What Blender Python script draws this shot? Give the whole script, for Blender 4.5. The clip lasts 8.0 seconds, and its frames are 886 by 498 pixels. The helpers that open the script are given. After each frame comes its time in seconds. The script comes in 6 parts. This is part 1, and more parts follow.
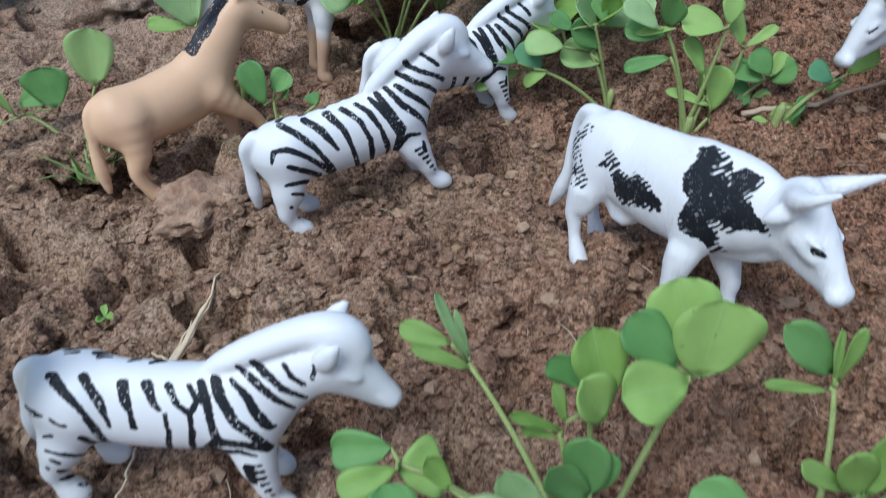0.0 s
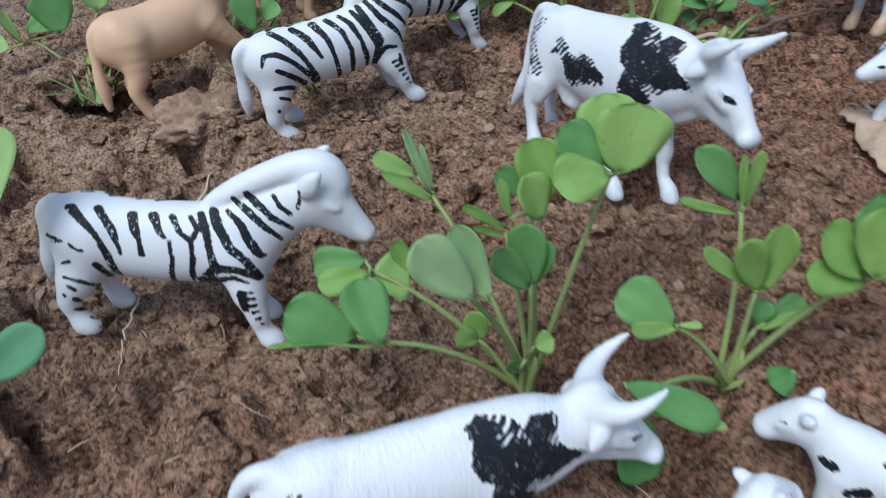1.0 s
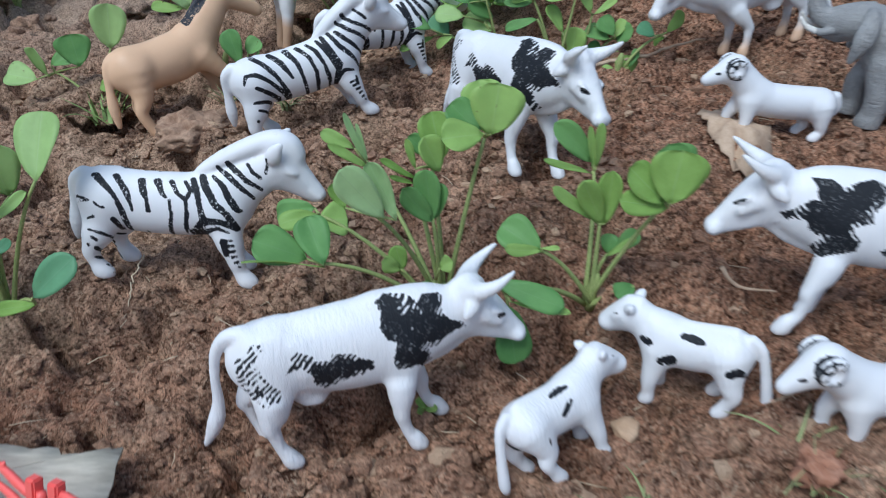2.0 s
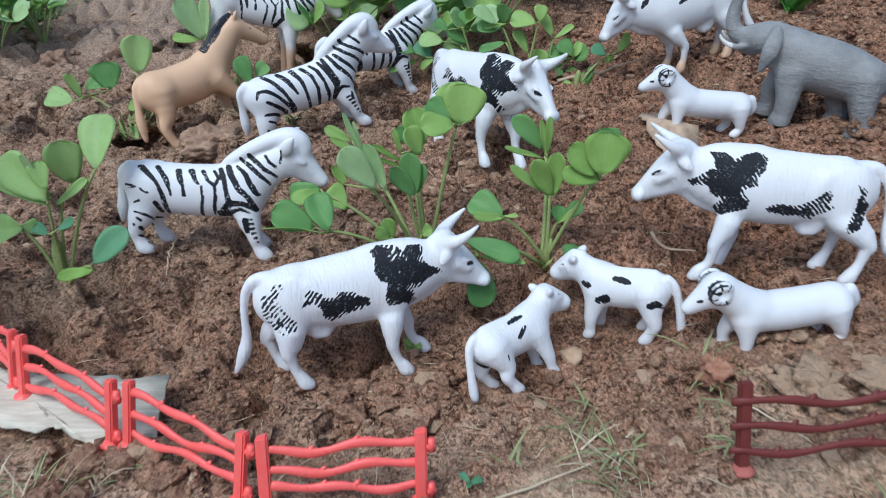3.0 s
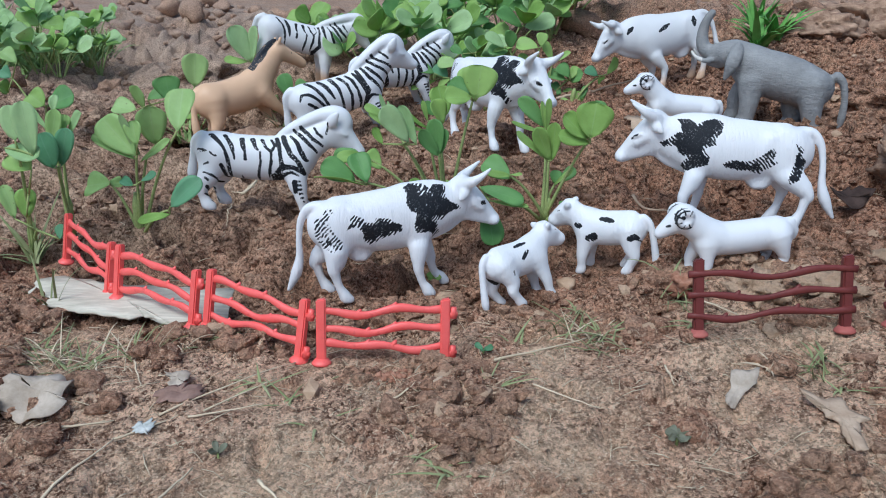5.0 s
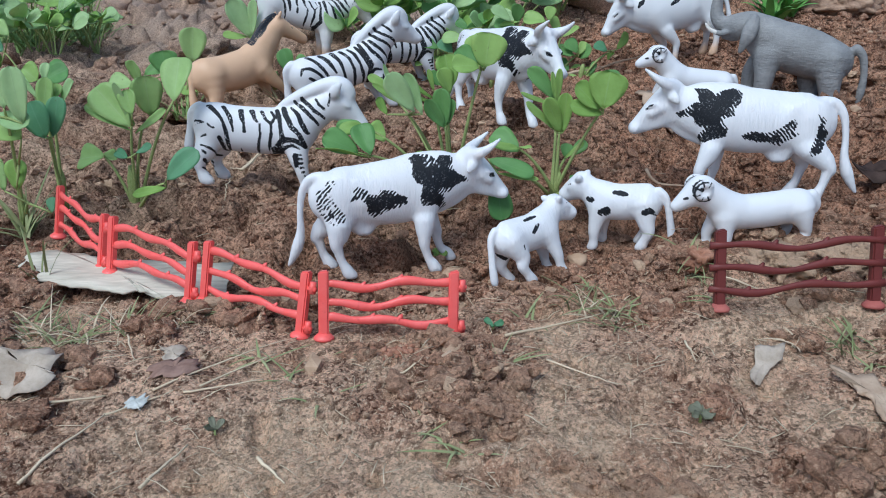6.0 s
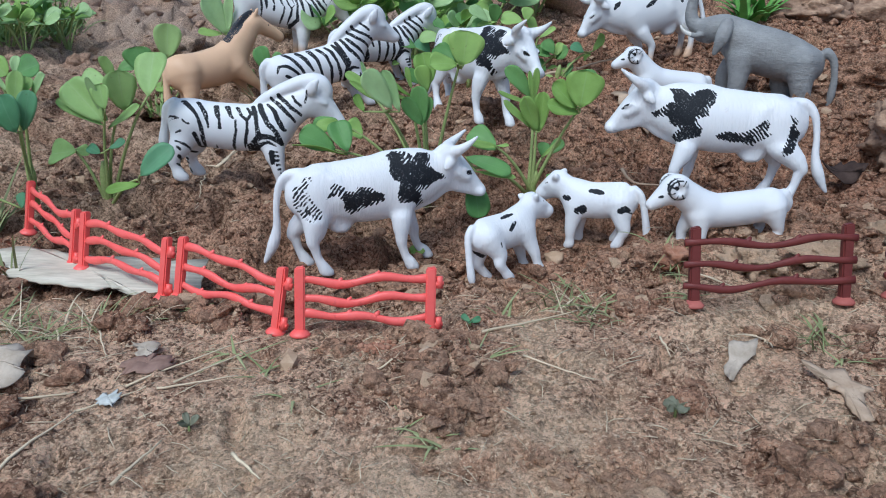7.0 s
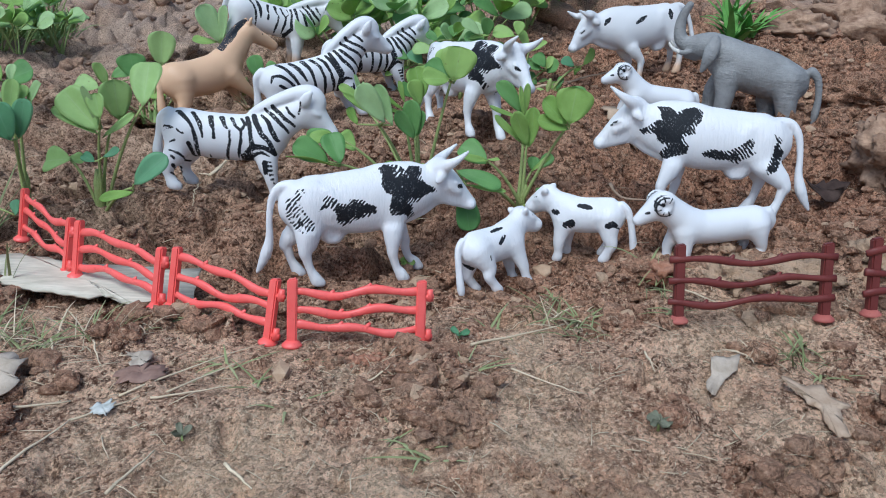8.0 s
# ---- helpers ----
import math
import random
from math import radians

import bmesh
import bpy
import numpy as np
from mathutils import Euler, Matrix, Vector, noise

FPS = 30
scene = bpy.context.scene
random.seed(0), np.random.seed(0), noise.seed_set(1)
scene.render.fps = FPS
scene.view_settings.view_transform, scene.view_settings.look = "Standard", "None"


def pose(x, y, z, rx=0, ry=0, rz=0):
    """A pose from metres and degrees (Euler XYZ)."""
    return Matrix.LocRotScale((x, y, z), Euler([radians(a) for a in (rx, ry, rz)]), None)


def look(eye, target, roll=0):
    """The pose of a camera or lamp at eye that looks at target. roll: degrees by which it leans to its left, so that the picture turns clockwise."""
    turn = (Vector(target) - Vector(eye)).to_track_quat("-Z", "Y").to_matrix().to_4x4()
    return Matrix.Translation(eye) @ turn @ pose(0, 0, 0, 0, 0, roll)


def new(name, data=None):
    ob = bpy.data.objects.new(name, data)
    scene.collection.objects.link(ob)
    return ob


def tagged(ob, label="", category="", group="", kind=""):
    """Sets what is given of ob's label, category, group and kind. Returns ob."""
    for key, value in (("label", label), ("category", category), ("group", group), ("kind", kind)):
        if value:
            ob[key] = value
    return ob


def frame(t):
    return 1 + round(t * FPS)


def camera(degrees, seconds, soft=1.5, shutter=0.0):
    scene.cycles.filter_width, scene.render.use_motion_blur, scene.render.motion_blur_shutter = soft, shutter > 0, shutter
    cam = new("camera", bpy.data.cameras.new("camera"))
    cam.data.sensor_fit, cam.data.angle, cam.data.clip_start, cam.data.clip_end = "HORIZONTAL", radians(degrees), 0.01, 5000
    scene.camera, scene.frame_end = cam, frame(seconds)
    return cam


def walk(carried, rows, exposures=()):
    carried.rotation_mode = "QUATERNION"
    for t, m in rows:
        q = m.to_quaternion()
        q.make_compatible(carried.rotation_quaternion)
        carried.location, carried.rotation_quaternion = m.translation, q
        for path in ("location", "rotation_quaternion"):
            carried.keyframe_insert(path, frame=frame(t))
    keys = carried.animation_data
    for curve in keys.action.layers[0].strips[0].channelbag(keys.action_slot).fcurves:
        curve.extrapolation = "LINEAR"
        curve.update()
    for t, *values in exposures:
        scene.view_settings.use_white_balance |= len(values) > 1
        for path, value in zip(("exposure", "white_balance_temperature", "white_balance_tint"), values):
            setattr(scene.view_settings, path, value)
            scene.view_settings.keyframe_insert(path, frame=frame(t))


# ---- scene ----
cam = camera(61.5, 8.0, soft=1.0, shutter=0.5)
PATH = [
    (0, (0.0036, 0.0076, 0.2044), (-0.0464, 1.6019, -1.0021), -0.91),
    (0.5, (0.0013, -0.0178, 0.1934), (-0.0325, 1.5726, -1.0189), -0.30),
    (1, (0.0103, -0.0478, 0.1846), (-0.0018, 1.5588, -1.0066), 0.13),
    (1.5, (0.0221, -0.0893, 0.1821), (0.0178, 1.5646, -0.9425), -0.08),
    (2, (0.0369, -0.1340, 0.1948), (0.0388, 1.5600, -0.8684), -0.24),
    (2.2, (0.0413, -0.1532, 0.1954), (0.0499, 1.5519, -0.8498), -0.45),
    (3.3, (0.0434, -0.2330, 0.2054), (0.0646, 1.5167, -0.7632), -1.17),
    (3.5, (0.0478, -0.2504, 0.2005), (0.0664, 1.4977, -0.7710), -1.50),
    (4, (0.0468, -0.2772, 0.1890), (0.0327, 1.4948, -0.7383), -1.65),
    (4.5, (0.0432, -0.3060, 0.1813), (0.0318, 1.5153, -0.6449), -0.75),
    (4.7, (0.0360, -0.3104, 0.1771), (0.0423, 1.5322, -0.6007), -0.16),
    (5.8, (0.0286, -0.2958, 0.1607), (0.0566, 1.5371, -0.6389), 0.52),
    (6, (0.0282, -0.2968, 0.1581), (0.0480, 1.5345, -0.6455), 0.42),
    (6.5, (0.0315, -0.3009, 0.1602), (0.0663, 1.5342, -0.6342), 0.64),
    (7, (0.0278, -0.2976, 0.1556), (0.1112, 1.5351, -0.6409), 1.41),
    (7.5, (0.0264, -0.3024, 0.1571), (0.1380, 1.5363, -0.6218), 1.92),
    (8, (0.0269, -0.3016, 0.1612), (0.1388, 1.5357, -0.6210), 2.47),
]
walk(cam, [(t, look(eye, target, roll)) for t, eye, target, roll in PATH], [(0.0, -0.05, 5300, 2), (1.5, -0.2, 5300, 2), (2.0, -0.15, 5300, 2), (4.0, -0.1, 5300, 2), (6.0, -0.16, 5300, 2), (8.0, -0.15, 5300, 2)])

# ---- sky and light: open shade under a bright overcast sky ----
world = bpy.data.worlds.new("overcast_sky")
scene.world = world
world.use_nodes = True
wn = world.node_tree
sky = wn.nodes.new("ShaderNodeTexSky")
sky.sky_type, sky.sun_disc = "NISHITA", False
sky.sun_elevation, sky.sun_rotation = radians(59), radians(215)
sky.air_density, sky.dust_density, sky.ozone_density = 1.0, 4.0, 1.0
wn.links.new(sky.outputs[0], wn.nodes["Background"].inputs[0])
wn.nodes["Background"].inputs[1].default_value = 0.118
sun = new("sun", bpy.data.lights.new("sun", "SUN"))
sun.data.energy, sun.data.angle, sun.data.color = 1.95, radians(28), (1.0, 0.96, 0.9)
sun.matrix_world = look((-0.35, -0.5, 1.0), (0, 0, 0))


# ---- materials ----
class Nodes:
    """Short hand for a material's node tree."""

    def __init__(self, name, rough=0.6):
        self.mat = bpy.data.materials.new(name)
        self.mat.use_nodes = True
        self.tree = self.mat.node_tree
        self.bsdf = self.tree.nodes["Principled BSDF"]
        self.out = self.tree.nodes["Material Output"]
        self.bsdf.inputs["Roughness"].default_value = rough

    def add(self, kind, **values):
        n = self.tree.nodes.new("ShaderNode" + kind)
        for key, value in values.items():
            if key == "operation":
                n.operation = value
            elif key == "attribute_name":
                n.attribute_name = value
            elif key == "data_type":
                n.data_type = value
            elif key == "blend_type":
                n.blend_type = value
            elif key == "bands_direction":
                n.bands_direction = value
        return n

    def link(self, a, b):
        self.tree.links.new(a, b)

    def coords(self):
        return self.add("TexCoord").outputs["Object"]

    def noise(self, scale, detail=4.0, rough=0.6, vector=None, stretch=None):
        n = self.add("TexNoise")
        n.inputs["Scale"].default_value, n.inputs["Detail"].default_value, n.inputs["Roughness"].default_value = scale, detail, rough
        v = vector or self.coords()
        if stretch:
            m = self.add("Mapping")
            m.inputs["Scale"].default_value = stretch[:3]
            if len(stretch) > 3:
                m.inputs["Rotation"].default_value = stretch[3]
            self.link(v, m.inputs[0])
            v = m.outputs[0]
        self.link(v, n.inputs["Vector"])
        return n.outputs[0]

    def voronoi(self, scale, vector=None):
        n = self.add("TexVoronoi")
        n.inputs["Scale"].default_value = scale
        self.link(vector or self.coords(), n.inputs["Vector"])
        return n

    def math(self, op, a, b=0.5, c=None):
        n = self.add("Math", operation=op)
        for i, v in enumerate((a, b, c)):
            if v is None:
                continue
            if isinstance(v, (int, float)):
                n.inputs[i].default_value = v
            else:
                self.link(v, n.inputs[i])
        return n.outputs[0]

    def ramp(self, value, lo, hi, out_lo=0.0, out_hi=1.0):
        n = self.add("MapRange")
        for i, v in enumerate((lo, hi, out_lo, out_hi)):
            n.inputs[i + 1].default_value = v
        self.link(value, n.inputs[0])
        return n.outputs[0]

    def mix(self, fac, a, b, blend="MIX"):
        n = self.add("Mix", data_type="RGBA", blend_type=blend)
        for socket, v in ((n.inputs[0], fac), (n.inputs[6], a), (n.inputs[7], b)):
            if isinstance(v, tuple):
                socket.default_value = (*v, 1.0) if len(v) == 3 else v
            elif isinstance(v, (int, float)):
                socket.default_value = v
            else:
                self.link(v, socket)
        return n.outputs[2]

    def attribute(self, name):
        return self.add("Attribute", attribute_name=name).outputs["Fac"]

    def bump(self, height, strength, distance):
        n = self.add("Bump")
        n.inputs["Strength"].default_value, n.inputs["Distance"].default_value = strength, distance
        self.link(height, n.inputs["Height"])
        previous = self.bsdf.inputs["Normal"]
        if previous.is_linked:
            self.link(previous.links[0].from_socket, n.inputs["Normal"])
        self.link(n.outputs[0], previous)

    def colour(self, socket):
        self.link(socket, self.bsdf.inputs["Base Color"])

    def roughness(self, socket):
        self.link(socket, self.bsdf.inputs["Roughness"])


def soil_material(name, island=False, red_all=False):
    """Red tilled earth that turns to paler trodden earth towards the front."""
    m = Nodes(name, 0.95)
    place = m.add("NewGeometry").outputs["Position"]
    axes = m.add("SeparateXYZ")
    m.link(place, axes.inputs[0])
    patch = m.noise(14.0, 5.0, 0.6, place)
    edge = m.math("ADD", axes.outputs[1], m.math("MULTIPLY", m.math("SUBTRACT", patch, 0.5), 0.22))
    away = m.add("VectorMath", operation="LENGTH")
    m.link(place, away.inputs[0])
    broad = m.math("SUBTRACT", m.noise(0.9, 4.0, 0.6, place), 0.5)
    distance = m.ramp(m.math("ADD", away.outputs["Value"], m.math("MULTIPLY", broad, 2.4)), 1.1, 3.4)
    edge = m.math("ADD", edge, m.math("MULTIPLY", m.math("MULTIPLY", broad, 9.0), distance))
    tilled = m.ramp(edge, -0.015, 0.05)
    if red_all:
        tilled = m.math("MAXIMUM", tilled, 0.85)
    fine, grit = m.noise(150.0, 7.0, 0.72, place), m.noise(700.0, 4.0, 0.75, place)
    warp = m.add("VectorMath", operation="ADD")
    wander = m.add("TexNoise")
    wander.inputs["Scale"].default_value, wander.inputs["Detail"].default_value = 260.0, 3.0
    m.link(place, wander.inputs["Vector"])
    reach = m.add("VectorMath", operation="SCALE")
    reach.inputs["Scale"].default_value = 0.004
    m.link(wander.outputs["Color"], reach.inputs[0])
    m.link(place, warp.inputs[0])
    m.link(reach.outputs[0], warp.inputs[1])
    grain, crumb = m.voronoi(330.0, warp.outputs[0]), m.voronoi(780.0, warp.outputs[0])
    tone = m.add("SeparateColor")
    m.link(grain.outputs["Color"], tone.inputs[0])
    small = m.add("SeparateColor")
    m.link(crumb.outputs["Color"], small.inputs[0])
    mixed = m.math("ADD", m.math("MULTIPLY", fine, 0.65), m.math("ADD", m.math("MULTIPLY", tone.outputs[0], 0.22), m.math("MULTIPLY", small.outputs[1], 0.24)))
    red = m.mix(m.ramp(mixed, 0.38, 0.72), (0.095, 0.042, 0.025), (0.66, 0.355, 0.22))
    pale = m.mix(m.ramp(mixed, 0.42, 0.65), (0.14, 0.068, 0.042), (1.0, 0.67, 0.46))
    both = m.mix(tilled, pale, red)
    drier = m.math("MULTIPLY", m.ramp(m.math("ADD", axes.outputs[0], m.math("MULTIPLY", m.math("SUBTRACT", patch, 0.5), 0.25)), 0.14, -0.04), m.ramp(edge, 0.05, 0.12))
    drier = m.math("MULTIPLY", drier, m.ramp(m.noise(11.0, 5.0, 0.6, place), 0.34, 0.58, 0.4, 1.0))
    drier = m.math("MULTIPLY", drier, m.math("SUBTRACT", 1.0, distance))
    both = m.mix(drier, both, m.mix(m.ramp(mixed, 0.38, 0.7), (0.20, 0.115, 0.07), (0.76, 0.54, 0.38)))
    both = m.mix(m.ramp(m.noise(26.0, 4.0, 0.6, place), 0.50, 0.68, 0.0, 0.4), both, (0.23, 0.115, 0.07))
    # Darker blotches on tilled soil: moist earth, plus the bank's shade put into the colour.
    damp_and_shade = m.math("MULTIPLY", tilled, m.ramp(m.noise(20.0, 5.0, 0.65, m.add("NewGeometry").outputs["Position"], (1.0, 1.0, 0.4)), 0.44, 0.64, 0.0, 0.5))
    both = m.mix(damp_and_shade, both, m.mix(m.ramp(mixed, 0.4, 0.7), (0.055, 0.022, 0.013), (0.35, 0.155, 0.09)))
    sandy = m.math("MULTIPLY", m.ramp(m.noise(17.0, 5.0, 0.65, place), 0.47, 0.62), m.math("SUBTRACT", 1.0, m.math("MULTIPLY", tilled, 0.75)))
    for px, py, reach in ((0.075, -0.112, 0.055), (0.03, -0.125, 0.04), (-0.03, -0.11, 0.04), (0.185, -0.125, 0.03)):
        apart = m.add("VectorMath", operation="DISTANCE")
        m.link(place, apart.inputs[0])
        apart.inputs[1].default_value = (px, py, 0.0)
        ragged = m.math("ADD", apart.outputs["Value"], m.math("MULTIPLY", m.math("SUBTRACT", patch, 0.5), 0.07))
        sandy = m.math("MAXIMUM", sandy, m.ramp(ragged, reach, reach * 0.35, 0.0, 1.1))
    both = m.mix(m.math("MULTIPLY", sandy, 0.5), both, (0.90, 0.66, 0.44))
    ruddy = m.math("MULTIPLY", m.ramp(m.noise(23.0, 5.0, 0.65, place), 0.50, 0.64), m.ramp(axes.outputs[1], 0.3, 0.2))
    both = m.mix(m.math("MULTIPLY", ruddy, 0.65), both, m.mix(m.ramp(mixed, 0.38, 0.7), (0.16, 0.07, 0.042), (0.62, 0.32, 0.20)))
    dry = m.math("MULTIPLY", m.ramp(edge, 0.4, 0.62), m.ramp(m.noise(9.0, 5.0, 0.6, place), 0.4, 0.6, 0.25, 0.8))
    both = m.mix(dry, both, (0.47, 0.36, 0.29))
    both = m.mix(m.math("MULTIPLY", m.ramp(grit, 0.54, 0.62, 0.0, 0.85), m.math("SUBTRACT", 1.0, m.math("MULTIPLY", tilled, 0.55))), both, (0.95, 0.74, 0.53))
    both = m.mix(m.math("MULTIPLY", m.ramp(grit, 0.46, 0.37, 0.0, 0.9), m.math("ADD", 0.55, m.math("MULTIPLY", tilled, 0.45))), both, (0.06, 0.032, 0.02))
    both = m.mix(m.math("MULTIPLY", distance, 0.85), both, m.mix(m.ramp(mixed, 0.38, 0.7), (0.15, 0.085, 0.055), (0.50, 0.33, 0.23)))
    if island:
        chance = m.add("NewGeometry").outputs["Random Per Island"]
        both = m.mix(m.ramp(chance, 0.0, 1.0, 0.0, 0.55), both, (0.55, 0.34, 0.23))
        both = m.mix(m.ramp(chance, 0.93, 0.96, 0.0, 0.8), both, (0.78, 0.56, 0.38))
    m.colour(both)
    m.bsdf.inputs["Specular IOR Level"].default_value = 0.15
    m.bump(m.noise(420.0, 8.0, 0.8, place), 1.0, 0.0024)
    m.bump(m.math("MULTIPLY", crumb.outputs["Distance"], -1.0), 0.5, 0.0014)
    return m.mat


def toy_material(name, body, ink, hair=0.1, hatch=0.0, warm=None, wear=1.0, flaked=0.8):
    """Moulded plastic with brushed-on ink where the mesh's ink value is below zero; the ink is rubbed off in flecks."""
    m = Nodes(name, 0.42)
    p = m.coords()
    ink_at = m.attribute("ink")
    worn = m.math("SUBTRACT", m.noise(520.0, 3.0, 0.6, p), 0.5)
    broad = m.math("SUBTRACT", m.noise(95.0, 2.0, 0.5, p), 0.5)
    level = m.math("ADD", ink_at, m.math("ADD", m.math("ADD", m.math("MULTIPLY", worn, 1.1 * wear), m.math("MULTIPLY", m.math("SUBTRACT", m.noise(1700.0, 2.0, 0.6, p), 0.5), 1.2 * wear)), m.math("MULTIPLY", broad, 2.2 * wear)))
    if hatch:
        dense = m.attribute("hatch")
        lines = m.add("TexWave", bands_direction="X")
        turned = m.add("Mapping")
        turned.inputs["Rotation"].default_value = (0.0, radians(-40), 0.0)
        m.link(p, turned.inputs[0])
        m.link(turned.outputs[0], lines.inputs["Vector"])
        for key, value in (("Scale", 185.0), ("Distortion", 5.0), ("Detail", 2.0), ("Detail Scale", 1.0)):
            lines.inputs[key].default_value = value
        level = m.math("ADD", level, m.math("MULTIPLY", m.math("SUBTRACT", 0.5, lines.outputs["Fac"]), m.math("ADD", 0.12, m.math("MULTIPLY", dense, 0.95))))
        chance = m.math("ADD", m.math("ADD", m.noise(110.0, 3.0, 0.6, p), m.math("MULTIPLY", m.math("SUBTRACT", dense, 0.5), 0.4)), m.ramp(ink_at, -3.2, -0.4, 0.0, 0.12))
        bare = m.math("MULTIPLY", m.ramp(m.math("ADD", lines.outputs["Fac"], m.math("MULTIPLY", m.math("SUBTRACT", m.noise(900.0, 2.0, 0.6, p), 0.5), 0.5)), 0.42, 0.3), m.ramp(chance, 0.60 - hatch, 0.64 - hatch))
    inked = m.ramp(level, 0.15, -0.15)
    if hatch:
        inked = m.math("MULTIPLY", inked, m.math("SUBTRACT", 1.0, bare))
        rubbed = m.math("MULTIPLY", m.ramp(m.noise(330.0, 2.0, 0.5, p), 0.53, 0.58), m.ramp(dense, 0.6, 1.0))
        inked = m.math("MULTIPLY", inked, m.math("SUBTRACT", 1.0, rubbed))
    flecks = m.math("MULTIPLY", m.ramp(m.noise(900.0, 3.0, 0.65, p), 0.58, 0.62), m.ramp(m.noise(130.0, 3.0, 0.6, p), 0.45, 0.62, 0.05, 1.0))
    inked = m.math("MULTIPLY", inked, m.math("SUBTRACT", 1.0, m.math("MULTIPLY", flecks, flaked)))
    stain = m.ramp(m.noise(38.0, 5.0, 0.65, p), 0.5, 0.8, 0.0, 0.35)
    shade = m.mix(stain, body, tuple(c * k for c, k in zip(body, (0.86, 0.84, 0.8))))
    dirt = m.ramp(m.noise(210.0, 5.0, 0.7, p), 0.66, 0.8, 0.0, 0.3)
    shade = m.mix(dirt, shade, (0.42, 0.3, 0.22))
    if warm:
        feet = m.attribute("foot")
        shade = m.mix(m.ramp(feet, 0.0, 1.0), shade, warm)
    m.colour(m.mix(inked, shade, ink))
    m.roughness(m.math("ADD", m.ramp(m.noise(60.0, 4.0, 0.6, p), 0.3, 0.7, 0.34, 0.52), m.math("MULTIPLY", inked, 0.2)))
    m.bump(m.noise(1.0, 3.0, 0.6, p, (780.0, 380.0, 130.0, (0.0, radians(-42), 0.0))), hair, 0.0008)
    m.bump(m.noise(30.0, 2.0, 0.5, p), 0.15, 0.004)
    m.bsdf.inputs["Specular IOR Level"].default_value = 0.35
    m.bsdf.inputs["Subsurface Weight"].default_value = 0.12
    m.bsdf.inputs["Subsurface Radius"].default_value = (0.002, 0.002, 0.002)
    return m.mat


def wrinkle_material(name, body):
    m = Nodes(name, 0.62)
    p = m.coords()
    hide = m.mix(m.ramp(m.noise(60.0, 5.0, 0.65, p), 0.3, 0.7), tuple(c * 0.8 for c in body), tuple(c * 1.2 for c in body))
    m.colour(m.mix(m.ramp(m.attribute("ink"), 0.3, -0.3), hide, (0.74, 0.71, 0.66)))
    m.bump(m.noise(1.0, 4.0, 0.65, p, (170.0, 170.0, 700.0, (0.0, radians(10), 0.0))), 0.65, 0.0012)
    m.bump(m.noise(1.0, 3.0, 0.6, p, (620.0, 400.0, 160.0, (0.0, radians(-12), 0.0))), 0.6, 0.001)
    return m.mat


def leaf_material(name, dark, light, under):
    m = Nodes(name, 0.45)
    along, across = m.attribute("along"), m.attribute("across")
    chance = m.add("ObjectInfo").outputs["Random"]
    base = m.mix(m.ramp(chance, 0.0, 1.0), dark, light)
    base = m.mix(m.ramp(m.noise(90.0, 4.0, 0.6), 0.35, 0.75, 0.0, 0.35), base, tuple(c * 1.5 for c in light))
    rib = m.ramp(m.math("ABSOLUTE", across, 0.0), 0.06, 0.0, 0.0, 0.3)
    slant = m.math("SUBTRACT", m.math("MULTIPLY", along, 9.0), m.math("MULTIPLY", m.math("ABSOLUTE", across, 0.0), 2.6))
    vein = m.ramp(m.math("ABSOLUTE", m.math("SUBTRACT", m.math("FRACT", slant, 0.0), 0.5), 0.0), 0.09, 0.0, 0.0, 0.09)
    base = m.mix(m.math("MAXIMUM", rib, vein), base, under)
    spot = m.ramp(m.noise(330.0, 2.0, 0.5), 0.7, 0.76, 0.0, 0.7)
    base = m.mix(m.math("MULTIPLY", spot, m.ramp(chance, 0.6, 0.8)), base, (0.14, 0.09, 0.03))
    m.colour(base)
    m.bsdf.inputs["Specular IOR Level"].default_value = 0.3
    m.bump(m.math("MAXIMUM", rib, vein), 0.5, 0.0005)
    glow = m.add("BsdfTranslucent")
    m.link(m.mix(0.45, base, (0.3, 0.5, 0.06)), glow.inputs[0])
    both = m.add("MixShader")
    both.inputs[0].default_value = 0.38
    m.link(m.bsdf.outputs[0], both.inputs[1])
    m.link(glow.outputs[0], both.inputs[2])
    m.link(both.outputs[0], m.out.inputs[0])
    return m.mat


def plain_material(name, a, b, scale=60.0, rough=0.6, bump=0.3, stretch=None, depth=0.001, random=0.0, gloss=0.2):
    m = Nodes(name, rough)
    m.bsdf.inputs["Specular IOR Level"].default_value = gloss
    grain = m.noise(scale, 5.0, 0.65, None, stretch)
    shade = m.mix(m.ramp(grain, 0.3, 0.7), a, b)
    if random:
        chance = m.add("ObjectInfo").outputs["Random"]
        shade = m.mix(m.ramp(chance, 0.0, 1.0, 0.0, random), shade, tuple(c * 0.55 for c in a))
    shade = m.mix(m.ramp(m.noise(scale * 5, 3.0, 0.6), 0.6, 0.78, 0.0, 0.4), shade, tuple(c * 0.5 for c in a))
    m.colour(shade)
    if bump:
        m.bump(grain, bump, depth)
    return m.mat


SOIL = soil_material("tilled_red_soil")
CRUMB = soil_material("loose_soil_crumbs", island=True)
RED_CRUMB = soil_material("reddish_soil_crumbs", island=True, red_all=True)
WHITE_TOY = toy_material("white_plastic_black_ink", (0.82, 0.825, 0.85), (0.008, 0.010, 0.015), wear=0.75)
COW_TOY = toy_material("white_plastic_hatched_ink", (0.82, 0.825, 0.85), (0.008, 0.010, 0.015), hair=0.55, hatch=0.06, wear=0.85, flaked=0.3)
CALF_TOY = toy_material("white_plastic_dabbed_ink", (0.82, 0.825, 0.85), (0.008, 0.010, 0.015), hair=0.5, hatch=0.03, wear=0.5, flaked=0.2)
